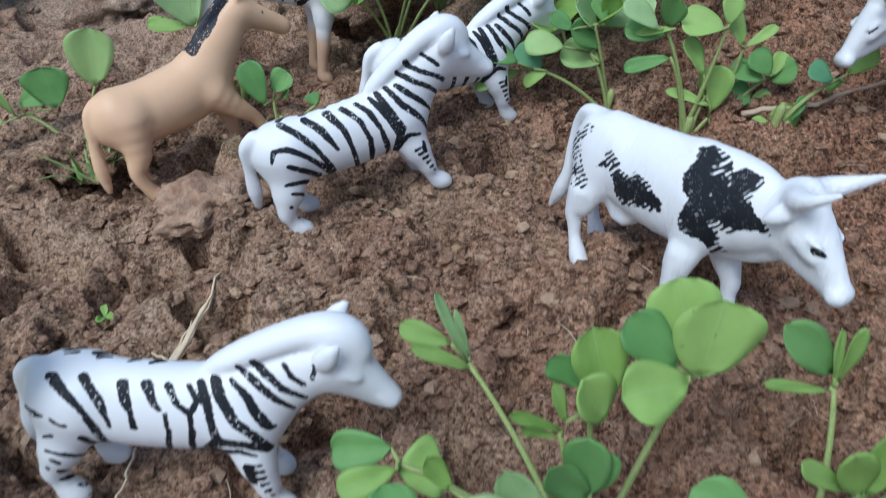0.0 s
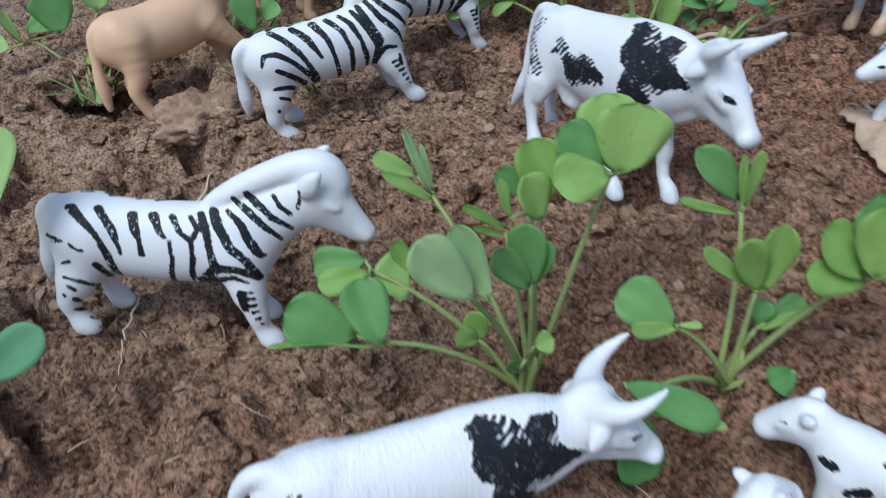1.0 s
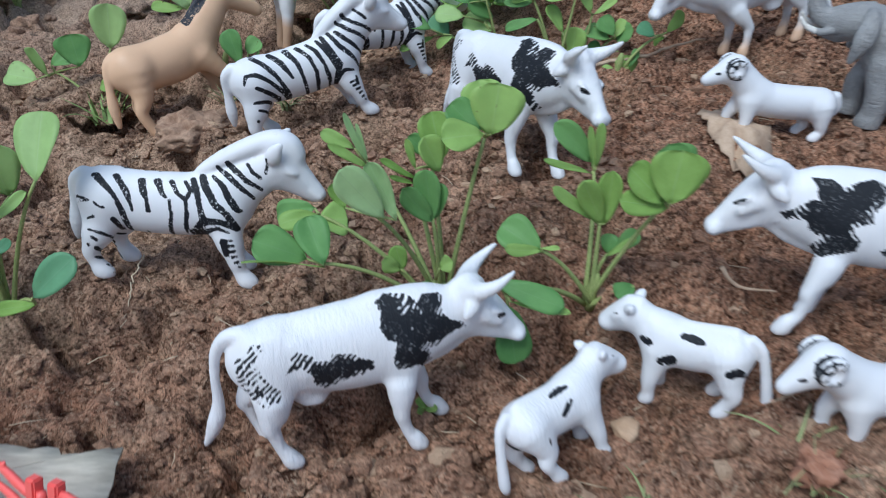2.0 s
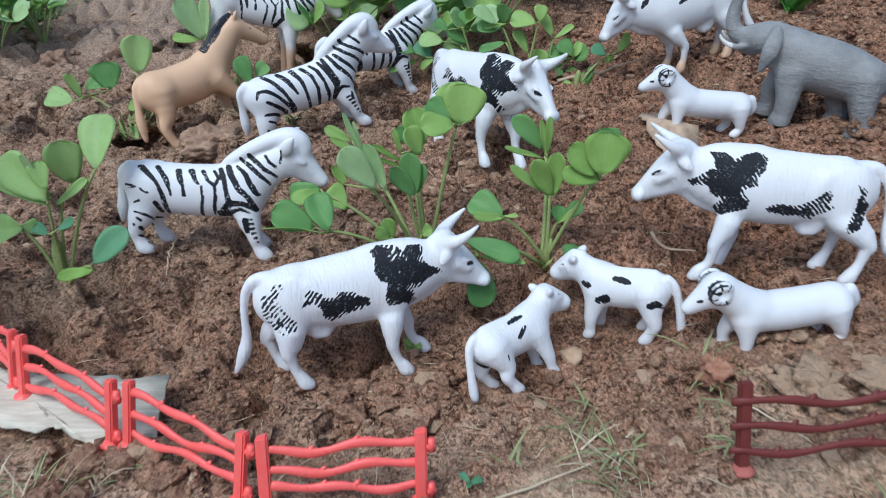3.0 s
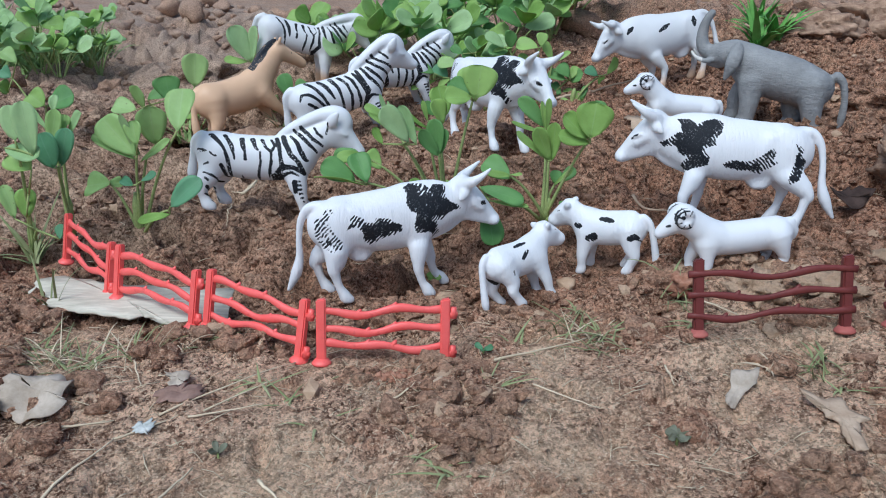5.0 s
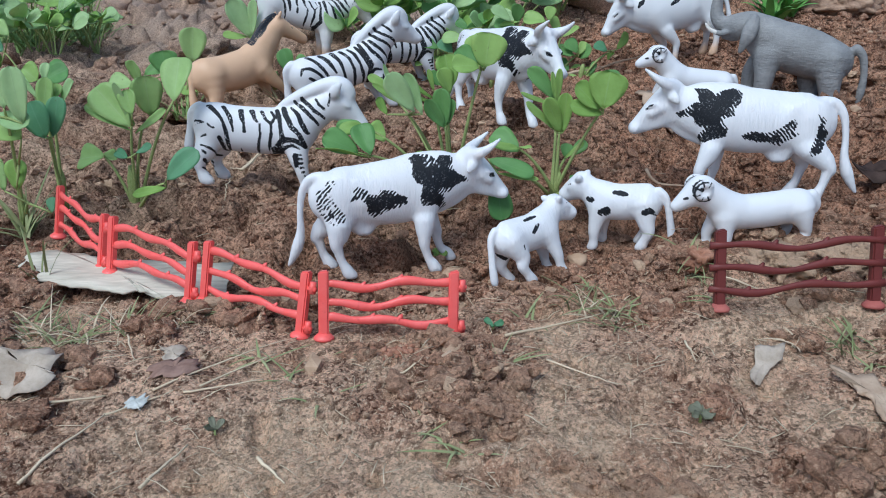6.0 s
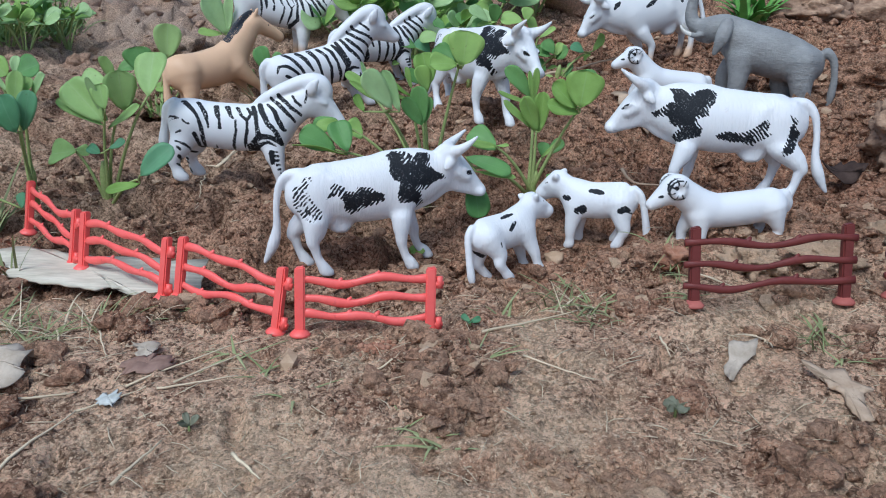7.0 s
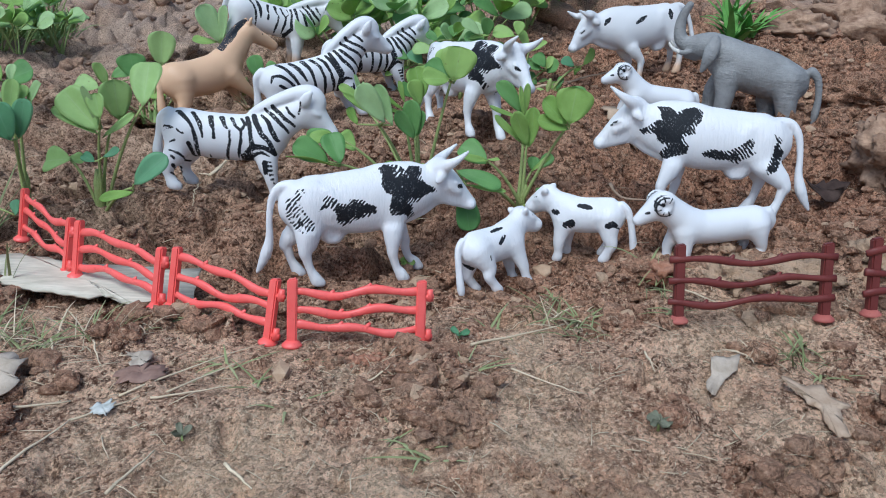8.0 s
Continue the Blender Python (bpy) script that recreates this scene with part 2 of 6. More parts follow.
RAM_TOY = toy_material("white_plastic_fine_ink", (0.82, 0.825, 0.85), (0.008, 0.010, 0.015), wear=0.25, flaked=0.1)
FAWN_TOY = toy_material("fawn_plastic_dark_mane", (0.76, 0.50, 0.315), (0.018, 0.022, 0.032), hair=0.08)
CREAM_TOY = toy_material("white_plastic_cream_hooves", (0.76, 0.76, 0.77), (0.008, 0.010, 0.015), warm=(0.62, 0.42, 0.28))
GREY_TOY = wrinkle_material("grey_wrinkled_plastic", (0.28, 0.28, 0.28))
RED_PLASTIC = plain_material("red_moulded_plastic", (0.90, 0.115, 0.10), (0.93, 0.17, 0.155), 80.0, 0.4, 0.15, gloss=0.5)
BROWN_PLASTIC = plain_material("brown_red_moulded_plastic", (0.13, 0.026, 0.023), (0.18, 0.038, 0.033), 80.0, 0.5, 0.2, gloss=0.4)
DULL_RED = plain_material("dusty_red_plastic_foot", (0.36, 0.10, 0.085), (0.48, 0.16, 0.13), 120.0, 0.6, 0.2)
LEAF = leaf_material("green_leaf", (0.27, 0.45, 0.095), (0.45, 0.64, 0.20), (0.52, 0.68, 0.34))
DARK_LEAF = leaf_material("deep_green_leaf", (0.14, 0.32, 0.10), (0.26, 0.47, 0.16), (0.30, 0.50, 0.22))
PALE_LEAF = leaf_material("pale_leaf_underside", (0.38, 0.57, 0.25), (0.55, 0.72, 0.38), (0.52, 0.68, 0.40))
LIME_LEAF = leaf_material("yellowish_green_leaf", (0.34, 0.53, 0.16), (0.48, 0.66, 0.27), (0.58, 0.72, 0.42))
COOL_LEAF = leaf_material("cool_green_leaf", (0.13, 0.32, 0.17), (0.20, 0.42, 0.23), (0.34, 0.54, 0.36))
STEM = plain_material("pale_green_stem", (0.24, 0.32, 0.09), (0.42, 0.47, 0.20), 70.0, 0.55, 0.2, (30.0, 30.0, 8.0))
GRASS = plain_material("grass_blade", (0.24, 0.28, 0.11), (0.45, 0.46, 0.25), 50.0, 0.6, 0.1, None, 0.0004, 0.5)
PALE_GRASS = plain_material("pale_leafy_grass", (0.22, 0.36, 0.10), (0.46, 0.58, 0.24), 30.0, 0.55, 0.1, None, 0.0004, 0.35)
LEAF_GRASS = plain_material("broad_green_grass", (0.10, 0.28, 0.05), (0.24, 0.46, 0.12), 40.0, 0.5, 0.1)
STRAW = plain_material("dry_straw", (0.60, 0.48, 0.33), (0.86, 0.72, 0.52), 90.0, 0.8, 0.3, None, 0.0005, 0.35)
BARK = plain_material("weathered_grey_wood", (0.48, 0.43, 0.34), (0.76, 0.70, 0.58), 1.0, 0.9, 0.3, (60.0, 380.0, 300.0, (0.0, 0.0, radians(14))))
DEAD_LEAF = plain_material("dry_grey_brown_leaf", (0.36, 0.29, 0.22), (0.60, 0.51, 0.42), 120.0, 0.8, 0.4)
DARK_DEAD = plain_material("dark_rotten_leaf", (0.035, 0.022, 0.018), (0.08, 0.052, 0.042), 120.0, 0.7, 0.4)
BROWN_DEAD = plain_material("red_brown_rotting_leaf", (0.22, 0.13, 0.10), (0.38, 0.25, 0.20), 120.0, 0.8, 0.4)
DULL_LEAF = leaf_material("dull_grey_green_leaf", (0.21, 0.21, 0.15), (0.31, 0.31, 0.23), (0.34, 0.34, 0.27))
STONE = plain_material("tan_pebble", (0.40, 0.26, 0.16), (0.58, 0.42, 0.29), 130.0, 0.85, 0.4)
RED_STONE = plain_material("orange_laterite_stone", (0.30, 0.13, 0.075), (0.50, 0.28, 0.19), 220.0, 0.9, 0.8, None, 0.002)
DRY_CLOD = plain_material("dry_tan_clod", (0.20, 0.115, 0.075), (0.58, 0.40, 0.28), 95.0, 0.95, 1.0, None, 0.004, 0.0, 0.1)
PAPER = plain_material("scrap_of_white_paper", (0.40, 0.41, 0.38), (0.72, 0.73, 0.70), 220.0, 0.8, 0.6)
TAN_HUSK = plain_material("tan_dry_husk", (0.40, 0.28, 0.19), (0.60, 0.46, 0.34), 110.0, 0.85, 0.4)


# ---- building helpers ----
def mesh_of(name, verts, faces, material, smooth=True):
    me = bpy.data.meshes.new(name)
    me.from_pydata(verts, [], faces)
    me.materials.append(material)
    if smooth:
        me.polygons.foreach_set("use_smooth", [True] * len(me.polygons))
    me.update()
    return me


def part(name, me, parent, label=""):
    ob = new(name, me)
    ob.parent = parent
    return tagged(ob, label)


def thing(name, me, m, label, category, group="", kind=""):
    ob = new(name, me)
    ob.matrix_basis = m
    return tagged(ob, label, category, group, kind)


def tube(points, radii, sides=8):
    """Verts and faces of a closed tube along the points."""
    pts = [Vector(p) for p in points]
    verts, faces, side = [], [], None
    for i, p in enumerate(pts):
        ahead = (pts[min(i + 1, len(pts) - 1)] - pts[max(i - 1, 0)]).normalized()
        if side is None:
            side = ahead.orthogonal().normalized()
        side = (side - ahead * side.dot(ahead)).normalized()
        other = ahead.cross(side)
        for k in range(sides):
            a = 2 * math.pi * k / sides
            verts.append(p + (side * math.cos(a) + other * math.sin(a)) * radii[i])
    for i in range(len(pts) - 1):
        for k in range(sides):
            j = (k + 1) % sides
            faces.append((i * sides + k, i * sides + j, (i + 1) * sides + j, (i + 1) * sides + k))
    faces.append(tuple(range(sides))[::-1])
    faces.append(tuple((len(pts) - 1) * sides + k for k in range(sides)))
    return verts, faces


def joined(pieces):
    verts, faces = [], []
    for v, f in pieces:
        n = len(verts)
        verts += list(v)
        faces += [tuple(i + n for i in q) for q in f]
    return verts, faces


def lattice_noise(x, y, scale, seed):
    """Smooth random values between -1 and 1 over the plane."""
    u, v = np.asarray(x) * scale, np.asarray(y) * scale
    i, j = np.floor(u).astype(np.int64), np.floor(v).astype(np.int64)
    f, g = u - i, v - j
    f, g = f * f * (3 - 2 * f), g * g * (3 - 2 * g)

    def grid(a, b):
        h = (a * 374761393 + b * 668265263 + seed * 974634777) & 0xFFFFFFFF
        h = ((h ^ (h >> 13)) * 1274126177) & 0xFFFFFFFF
        return ((h ^ (h >> 16)) & 0xFFFF) / 32767.5 - 1

    top = grid(i, j) * (1 - f) + grid(i + 1, j) * f
    low = grid(i, j + 1) * (1 - f) + grid(i + 1, j + 1) * f
    return top * (1 - g) + low * g


# ---- moulded toys: smooth union of round cones, skinned ----
def skin(limbs, step):
    """limbs: (segments, flat, blend), a segment being (a, b, ra, rb) in millimetres, flat squeezing the y axis. The smooth union of the limbs, cut flat at z = 0, as verts and quads."""
    segments = [s for limb in limbs for s in limb[0]]
    ends = np.array([s[0] for s in segments] + [s[1] for s in segments])
    reach = max(max(s[2], s[3]) for s in segments) + 2
    lo, hi = ends.min(0) - reach, ends.max(0) + reach
    lo[2] = -1.5
    n = np.ceil((hi - lo) / step).astype(int) + 1
    xs, ys, zs = (lo[k] + step * np.arange(n[k]) for k in range(3))
    field = np.full(n, 40.0, dtype=np.float32)
    for group, flat, blend in limbs:
        pts = np.array([s[0] for s in group] + [s[1] for s in group])
        r = max(max(s[2], s[3]) for s in group) + blend * 1.5 + 1
        box = []
        for k, axis in enumerate((xs, ys, zs)):
            box.append(slice(max(np.searchsorted(axis, pts[:, k].min() - r), 0), np.searchsorted(axis, pts[:, k].max() + r)))
        px, py, pz = xs[box[0]][:, None, None], ys[box[1]][None, :, None], zs[box[2]][None, None, :]
        limb = None
        for a, b, ra, rb in group:
            a, b = np.array(a, float), np.array(b, float)
            d = b - a
            d2 = d[0] ** 2 + (d[1] * flat) ** 2 + d[2] ** 2 + 1e-9
            t = np.clip(((px - a[0]) * d[0] + (py - a[1]) * d[1] * flat ** 2 + (pz - a[2]) * d[2]) / d2, 0, 1)
            gap = np.sqrt((px - a[0] - t * d[0]) ** 2 + ((py - a[1] - t * d[1]) * flat) ** 2 + (pz - a[2] - t * d[2]) ** 2) - (ra + (rb - ra) * t)
            if limb is None:
                limb = gap
            else:
                h = np.maximum(1.0 - np.abs(limb - gap), 0)
                limb = np.minimum(limb, gap) - h * h * 0.12
        old = field[box[0], box[1], box[2]]
        h = np.maximum(blend - np.abs(old - limb), 0) / blend
        field[box[0], box[1], box[2]] = np.minimum(old, limb) - h * h * blend / 4
    field = np.maximum(field, 0.15 - zs[None, None, :])
    inside = field < 0
    total, count = np.zeros((*(n - 1), 3)), np.zeros(n - 1)
    corner = [(i, j, k) for i in (0, 1) for j in (0, 1) for k in (0, 1)]
    cut = lambda f, c: f[c[0]:f.shape[0] - 1 + c[0], c[1]:f.shape[1] - 1 + c[1], c[2]:f.shape[2] - 1 + c[2]]
    for c in corner:
        for axis in range(3):
            if c[axis]:
                continue
            e = tuple(1 if k == axis else c[k] for k in range(3))
            fa, fb = cut(field, c), cut(field, e)
            crossing = (fa < 0) != (fb < 0)
            t = np.where(crossing, fa / np.where(fa == fb, 1, fa - fb), 0)
            for k in range(3):
                total[..., k] += crossing * (c[k] + (t if k == axis else 0))
            count += crossing
    used = count > 0
    index = np.full(used.shape, -1)
    index[used] = np.arange(used.sum())
    cell = np.argwhere(used)
    verts = lo + step * (cell + total[used] / count[used][:, None])
    quads = []
    for axis in range(3):
        u, v = (axis + 1) % 3, (axis + 2) % 3
        first = np.take(inside, range(n[axis] - 1), axis)
        second = np.take(inside, range(1, n[axis]), axis)
        where = np.argwhere(first != second)
        ok = (where[:, u] > 0) & (where[:, v] > 0) & (where[:, u] < n[u] - 1) & (where[:, v] < n[v] - 1)
        where = where[ok]
        flip = first[tuple(where.T)]
        q = []
        for du, dv in ((1, 1), (0, 1), (0, 0), (1, 0)):
            w = where.copy()
            w[:, u] -= du
            w[:, v] -= dv
            q.append(index[tuple(w.T)])
        q = np.stack(q, 1)
        q[~flip] = q[~flip][:, ::-1]
        quads.append(q)
    quads = np.concatenate(quads)
    quads = quads[(quads >= 0).all(1)]
    ends = np.concatenate([quads[:, (0, 1)], quads[:, (1, 2)], quads[:, (2, 3)], quads[:, (3, 0)]])
    degree = np.bincount(ends.ravel(), minlength=len(verts))[:, None] + 1e-9
    for share in (0.6, -0.62) * 5:
        mean = np.zeros_like(verts)
        for k in range(3):
            mean[:, k] = np.bincount(ends[:, 0], verts[ends[:, 1], k], len(verts)) + np.bincount(ends[:, 1], verts[ends[:, 0], k], len(verts))
        verts = verts + share * (mean / degree - verts)
    return verts, quads


def bend(points, count):
    """More points by a smooth curve through the given ones."""
    p = np.array(points, float)
    if len(p) < 3:
        return [tuple(q) for q in p]
    out = []
    for i in range(len(p) - 1):
        p0, p1, p2, p3 = p[max(i - 1, 0)], p[i], p[i + 1], p[min(i + 2, len(p) - 1)]
        for k in range(count):
            t = k / count
            out.append(tuple(0.5 * (2 * p1 + (p2 - p0) * t + (2 * p0 - 5 * p1 + 4 * p2 - p3) * t * t + (3 * p1 - p0 - 3 * p2 + p3) * t ** 3)))
    return out + [tuple(p[-1])]


def chain(points, flat=1.0, blend=4.0):
    """A limb along points (x, y, z, r)."""
    points = bend(points, 3)
    return [([(p[:3], q[:3], max(p[3], 0.3), max(q[3], 0.3)) for p, q in zip(points, points[1:])], flat, blend)]


def shortened(limbs, pivot, share):
    """The limbs with all that lies behind the pivot drawn nearer to it."""
    near_to = lambda p: (p[0] if p[0] > pivot else pivot - (pivot - p[0]) * share, p[1], p[2])
    return [([(near_to(a), near_to(b), ra, rb) for a, b, ra, rb in group], flat, blend) for group, flat, blend in limbs]


def both_sides(limbs):
    mirror = lambda p: (p[0], -p[1], p[2])
    return limbs + [([(mirror(a), mirror(b), ra, rb) for a, b, ra, rb in group], flat, blend) for group, flat, blend in limbs]


def ink_distance(verts, strokes, slope):
    """Distance to the nearest brush stroke, below zero inside it. A stroke: the side it is on (1 left, -1 right, 0 both), then (x, height, half width) by the way.
    The height counts down over the flank: z less slope times the distance from the middle."""
    best = np.full(len(verts), 9.0)
    flank = np.stack([verts[:, 0], verts[:, 2] - slope * np.abs(verts[:, 1])], 1)
    for side, *line in strokes:
        on = np.ones(len(verts), bool) if side == 0 else verts[:, 1] * side > -0.5
        if len(line) == 1:
            line = line * 2
        for a, b in zip(line, line[1:]):
            d = np.array(b[:2]) - a[:2]
            p = flank[on] - np.array(a[:2])
            t = np.clip((p @ d) / (d @ d + 1e-9), 0, 1)
            gap = np.hypot(*(p - t[:, None] * d).T) - (a[2] + (b[2] - a[2]) * t)
            best[on] = np.minimum(best[on], gap)
    return best


def patch_distance(verts, outline, slope):
    """Distance to the edge of an inked patch, below zero inside it; heights count as for the strokes."""
    p = np.stack([verts[:, 0], verts[:, 2] - slope * np.abs(verts[:, 1])], 1)
    gap, inside = np.full(len(p), 99.0), np.zeros(len(p), bool)
    for a, b in zip(outline, outline[1:] + outline[:1]):
        a, b = np.array(a, float), np.array(b, float)
        d = b - a
        t = np.clip(((p - a) @ d) / (d @ d), 0, 1)
        gap = np.minimum(gap, np.hypot(*(p - a - t[:, None] * d).T))
        cross = (a[1] > p[:, 1]) != (b[1] > p[:, 1])
        inside ^= cross & (p[:, 0] < a[0] + (p[:, 1] - a[1]) * d[0] / (d[1] if d[1] else 1e-9))
    return np.where(inside, -gap, gap)


def toy_mesh(name, cones, strokes, material, step=0.85, foot=None, slope=0.0, patches=(), fringe=-0.25):
    verts, quads = skin(cones, step)
    me = bpy.data.meshes.new(name)
    me.from_pydata((verts / 1000).tolist(), [], quads.tolist())
    me.polygons.foreach_set("use_smooth", [True] * len(me.polygons))
    me.materials.append(material)
    ink = me.attributes.new("ink", "FLOAT", "POINT")
    nearest, dense = ink_distance(verts, strokes, slope), np.full(len(verts), fringe)
    for side, hatch, outline in patches:
        gap = np.where(verts[:, 1] * side > -0.5, patch_distance(verts, outline, slope), 9.0)
        gap = np.where((np.abs(verts[:, 1]) < 4) & (verts[:, 2] < 40), 9.0, gap)
        dense = np.where((gap < nearest) & (gap < 3), hatch, dense)
        nearest = np.minimum(nearest, gap)
    ink.data.foreach_set("value", nearest.astype(np.float32))
    me.attributes.new("hatch", "FLOAT", "POINT").data.foreach_set("value", dense.astype(np.float32))
    if foot:
        low = me.attributes.new("foot", "FLOAT", "POINT")
        low.data.foreach_set("value", np.clip((foot - verts[:, 2]) / 8 + 0.5, 0, 1).astype(np.float32))
    me.update()
    return me


def cow_cones(front_right=69, front_left=81, hind_right=17, hind_left=7, horn=1.0):
    c = chain([(11, 0, 42.5, 13.4), (28, 0, 42.8, 15.6), (46, 0, 43.6, 17.2), (62, 0, 45.5, 16.6), (76, 0, 48.5, 13.0)], 1.48, 5)
    c += both_sides(chain([(8, 3.5, 51.8, 3.4), (17, 4.5, 53, 3.2)], 1, 5))
    c += both_sides(chain([(24, 6.5, 50.5, 2.6), (27, 7.5, 46.5, 2.4), (28, 8, 42, 2.0)], 1, 5))
    c += chain([(14, 0, 56.2, 1.6), (34, 0, 57.6, 1.4), (56, 0, 60, 1.6)], 1, 5)
    c += chain([(58, 0, 56.5, 6.2), (66, 0, 57.8, 6.6), (75, 0, 57, 7.3)], 1.5, 6)
    c += chain([(73, 0, 50, 12.8), (83, 0, 51.5, 10.8), (92, 0, 53.5, 9.2)], 1.5, 5)
    c += chain([(72, 0, 36, 5.5), (82, 0, 39.5, 5.2), (90, 0, 44, 4.0)], 2.2, 4)
    c += chain([(91.5, 0, 57, 8.0), (98.5, 0, 52, 6.7), (105.5, 0, 46.0, 4.5), (110.5, 0, 41.2, 3.3)], 1.18, 3)
    c += chain([(91, 0, 48.5, 6.0), (99, 0, 44.0, 4.2), (108, 0, 40.2, 2.6)], 1.35, 3)
    c += chain([(111, -1.6, 40.2, 3.0), (111, 1.6, 40.2, 3.0)], 0.9, 2)
    c += both_sides(chain([(97.5, 4.4, 52, 2.6), (102, 4.2, 49, 2.0)], 1, 2.5))
    c += chain([(92.5, -3, 62, 4.0), (92.5, 3, 62, 4.0)], 0.9, 3)
    c += chain([(88, 0, 63.0, 2.4), (92, 0, 65.4, 2.2), (96, 0, 63.4, 1.8)], 1, 2)
    c += both_sides(chain([(93.5, 5.5, 60.0, 1.6), (91.8, 8.2, 58.6, 2.7), (90.2, 9.8, 57.0, 2.2), (88.6, 10.8, 55.2, 0.7)], 1.5, 1.0))
    c += both_sides(chain([(92.5, 3.6, 62.2, 3.9), (94.2, 7.6, 63.8, 3.2), (97.6, 10.4, 66 * horn, 2.3), (101.5, 11.4, 68.8 * horn, 1.5), (105.4, 11.2, 72 * horn, 0.7)], 1, 2.0))
    c += both_sides(chain([(100.8, 5.9, 53.9, 1.2), (103.6, 5.5, 52.6, 1.0)], 1, 1.2))
    for x, y in ((front_right, -9.5), (front_left, 8.5)):
        knee = x - 5 if x < 75 else x - 6
        c += chain([(66, y * 0.55, 44, 8.6), (0.3 * knee + 46, y * 0.72, 33, 6.0), (0.6 * knee + 26, y * 0.92, 25, 4.2)], 1.35, 4)
        c += chain([(0.5 * knee + 32.5, y * 0.9, 29, 4.6), (knee, y, 18.5, 3.2), (knee + 0.4, y, 14.5, 2.5), (knee + 2.6, y, 8, 2.2), (x + 0.2, y, 4.6, 2.9), (x + 1.2, y, 2.6, 3.1), (x + 2.6, y, 1.4, 2.9)], 1, 3)
    for x, y in ((hind_right, -9), (hind_left, 9)):
        c += chain([(14, y * 0.5, 43, 10.4), (13, y * 0.7, 33, 8.0), (x - 4, y * 0.9, 24, 4.6)], 1.55, 4)
        c += chain([(12, y * 0.88, 29, 5.4), (x - 6.8, y, 20, 3.4), (x - 5.8, y, 16, 2.6), (x - 3.8, y, 9.5, 2.2), (x - 1.0, y, 4.8, 2.9), (x + 0.2, y, 2.6, 3.1), (x + 2.0, y, 1.4, 2.9)], 1, 3)
    c += chain([(25, 0, 28, 6.0), (30, 0, 27, 5.4)], 1.15, 3)
    c += both_sides(chain([(26, 2.2, 23.4, 1.8), (30, 2.2, 23.4, 1.8)], 1, 2.5))
    c += chain([(4, 0, 54, 3.0), (-2.5, 0.5, 53, 2.5), (-7.5, 1.5, 46.5, 2.0), (-9.5, 2, 35, 1.7), (-9.8, 2.5, 25, 2.1), (-12.5, 3, 15.5, 3.0), (-18, 3.5, 5.5, 1.0)], 1, 2)
    return c


SHOULDER_RIGHT = [(57.6, 59.5), (60.9, 63.1), (68.9, 61.1), (72.3, 56.4), (75.0, 60.4), (80.5, 60.7), (81.7, 59.0), (80.6, 51.5), (83.5, 47.5), (88.8, 46.4), (90.2, 44.1), (85.4, 43.1), (81.1, 40.0), (78.3, 37.6),
                  (75.0, 37.0), (76.1, 32.8), (79.2, 32.3), (76.5, 30.5), (74.0, 28.6), (71.5, 30.0), (68.3, 29.2), (63.5, 29.6), (62.3, 33.5), (64.3, 40.8), (60.4, 42.1), (58.2, 47.5), (59.2, 53.5)]
FLANK_RIGHT = [(24.7, 33.5), (27.9, 37.9), (27.5, 40.5), (29.8, 41.6), (34.5, 39.7), (35.3, 37.1), (40.2, 36.3), (42.1, 39.0), (48.0, 37.9), (51.8, 35.5), (55.1, 34.7), (55.6, 31.0), (52.2, 29.5), (48.2, 29.0),
               (44.3, 28.0), (38.6, 25.4), (34.2, 27.8), (33.9, 31.5), (30.5, 36.0), (27.5, 34.4)]
RUMP_RIGHT = [(14.5, 47.4), (18.1, 46.8), (17.9, 44.5), (15.7, 42.1), (16.1, 37.4), (16.8, 33.6), (19.6, 29.7), (22.6, 26.7), (22.1, 22.5), (19.6, 22.2), (17.1, 20.6), (14.6, 23.3), (11.5, 27.9), (9.0, 34.2), (8.6, 38.6), (9.6, 43.2), (13.6, 43.0)]
SHOULDER_LEFT = [(90.5, 44.2), (84.9, 45.0), (79.9, 48.6), (77.4, 48.0), (78.3, 53.3), (79.9, 58.7), (74.0, 58.0), (69.1, 53.4), (64.8, 56.8), (58.8, 59.0), (55.6, 54.6), (56.6, 47.0), (59.9, 42.7), (58.9, 38.8), (63.8, 37.9),
                 (65.4, 36.1), (62.5, 31.9), (63.0, 28.9), (67.9, 27.1), (74.3, 25.9), (76.4, 29.0), (80.0, 31.4), (76.1, 32.4), (74.0, 33.4), (79.2, 36.7), (80.5, 40.7), (87.0, 41.6)]
FLANK_LEFT = [(55.0, 28.8), (50.0, 30.5), (41.6, 29.8), (35.4, 32.8), (29.2, 37.0), (27.3, 34.9), (28.4, 30.7), (25.0, 29.6), (28.8, 27.8), (32.4, 26.8), (34.2, 25.0), (40.7, 26.0), (47.6, 26.1), (52.7, 27.0)]
RUMP_LEFT = [(16.7, 40.4), (12.8, 37.7), (13.9, 32.9), (10.7, 32.6), (11.8, 27.3), (14.9, 18.3), (18.9, 16.2), (20.4, 18.8), (18.5, 23.8), (17.1, 28.8), (16.8, 33.1), (15.0, 35.3)]
COW_PATCHES = [(-1, 0.30, SHOULDER_RIGHT), (-1, 0.42, FLANK_RIGHT), (-1, 0.95, RUMP_RIGHT), (1, 0.30, SHOULDER_LEFT), (1, 0.38, FLANK_LEFT), (1, 0.42, RUMP_LEFT)]
EYES = [(-1, (102.4, 46.9, 1.0), (104.6, 47.4, 0.9)), (1, (104.6, 48.2, 0.9), (102.4, 48.4, 1.1))]
COW = toy_mesh("cow_figurine", shortened(cow_cones(), 70, 0.88), EYES, COW_TOY, slope=0.8, patches=COW_PATCHES)
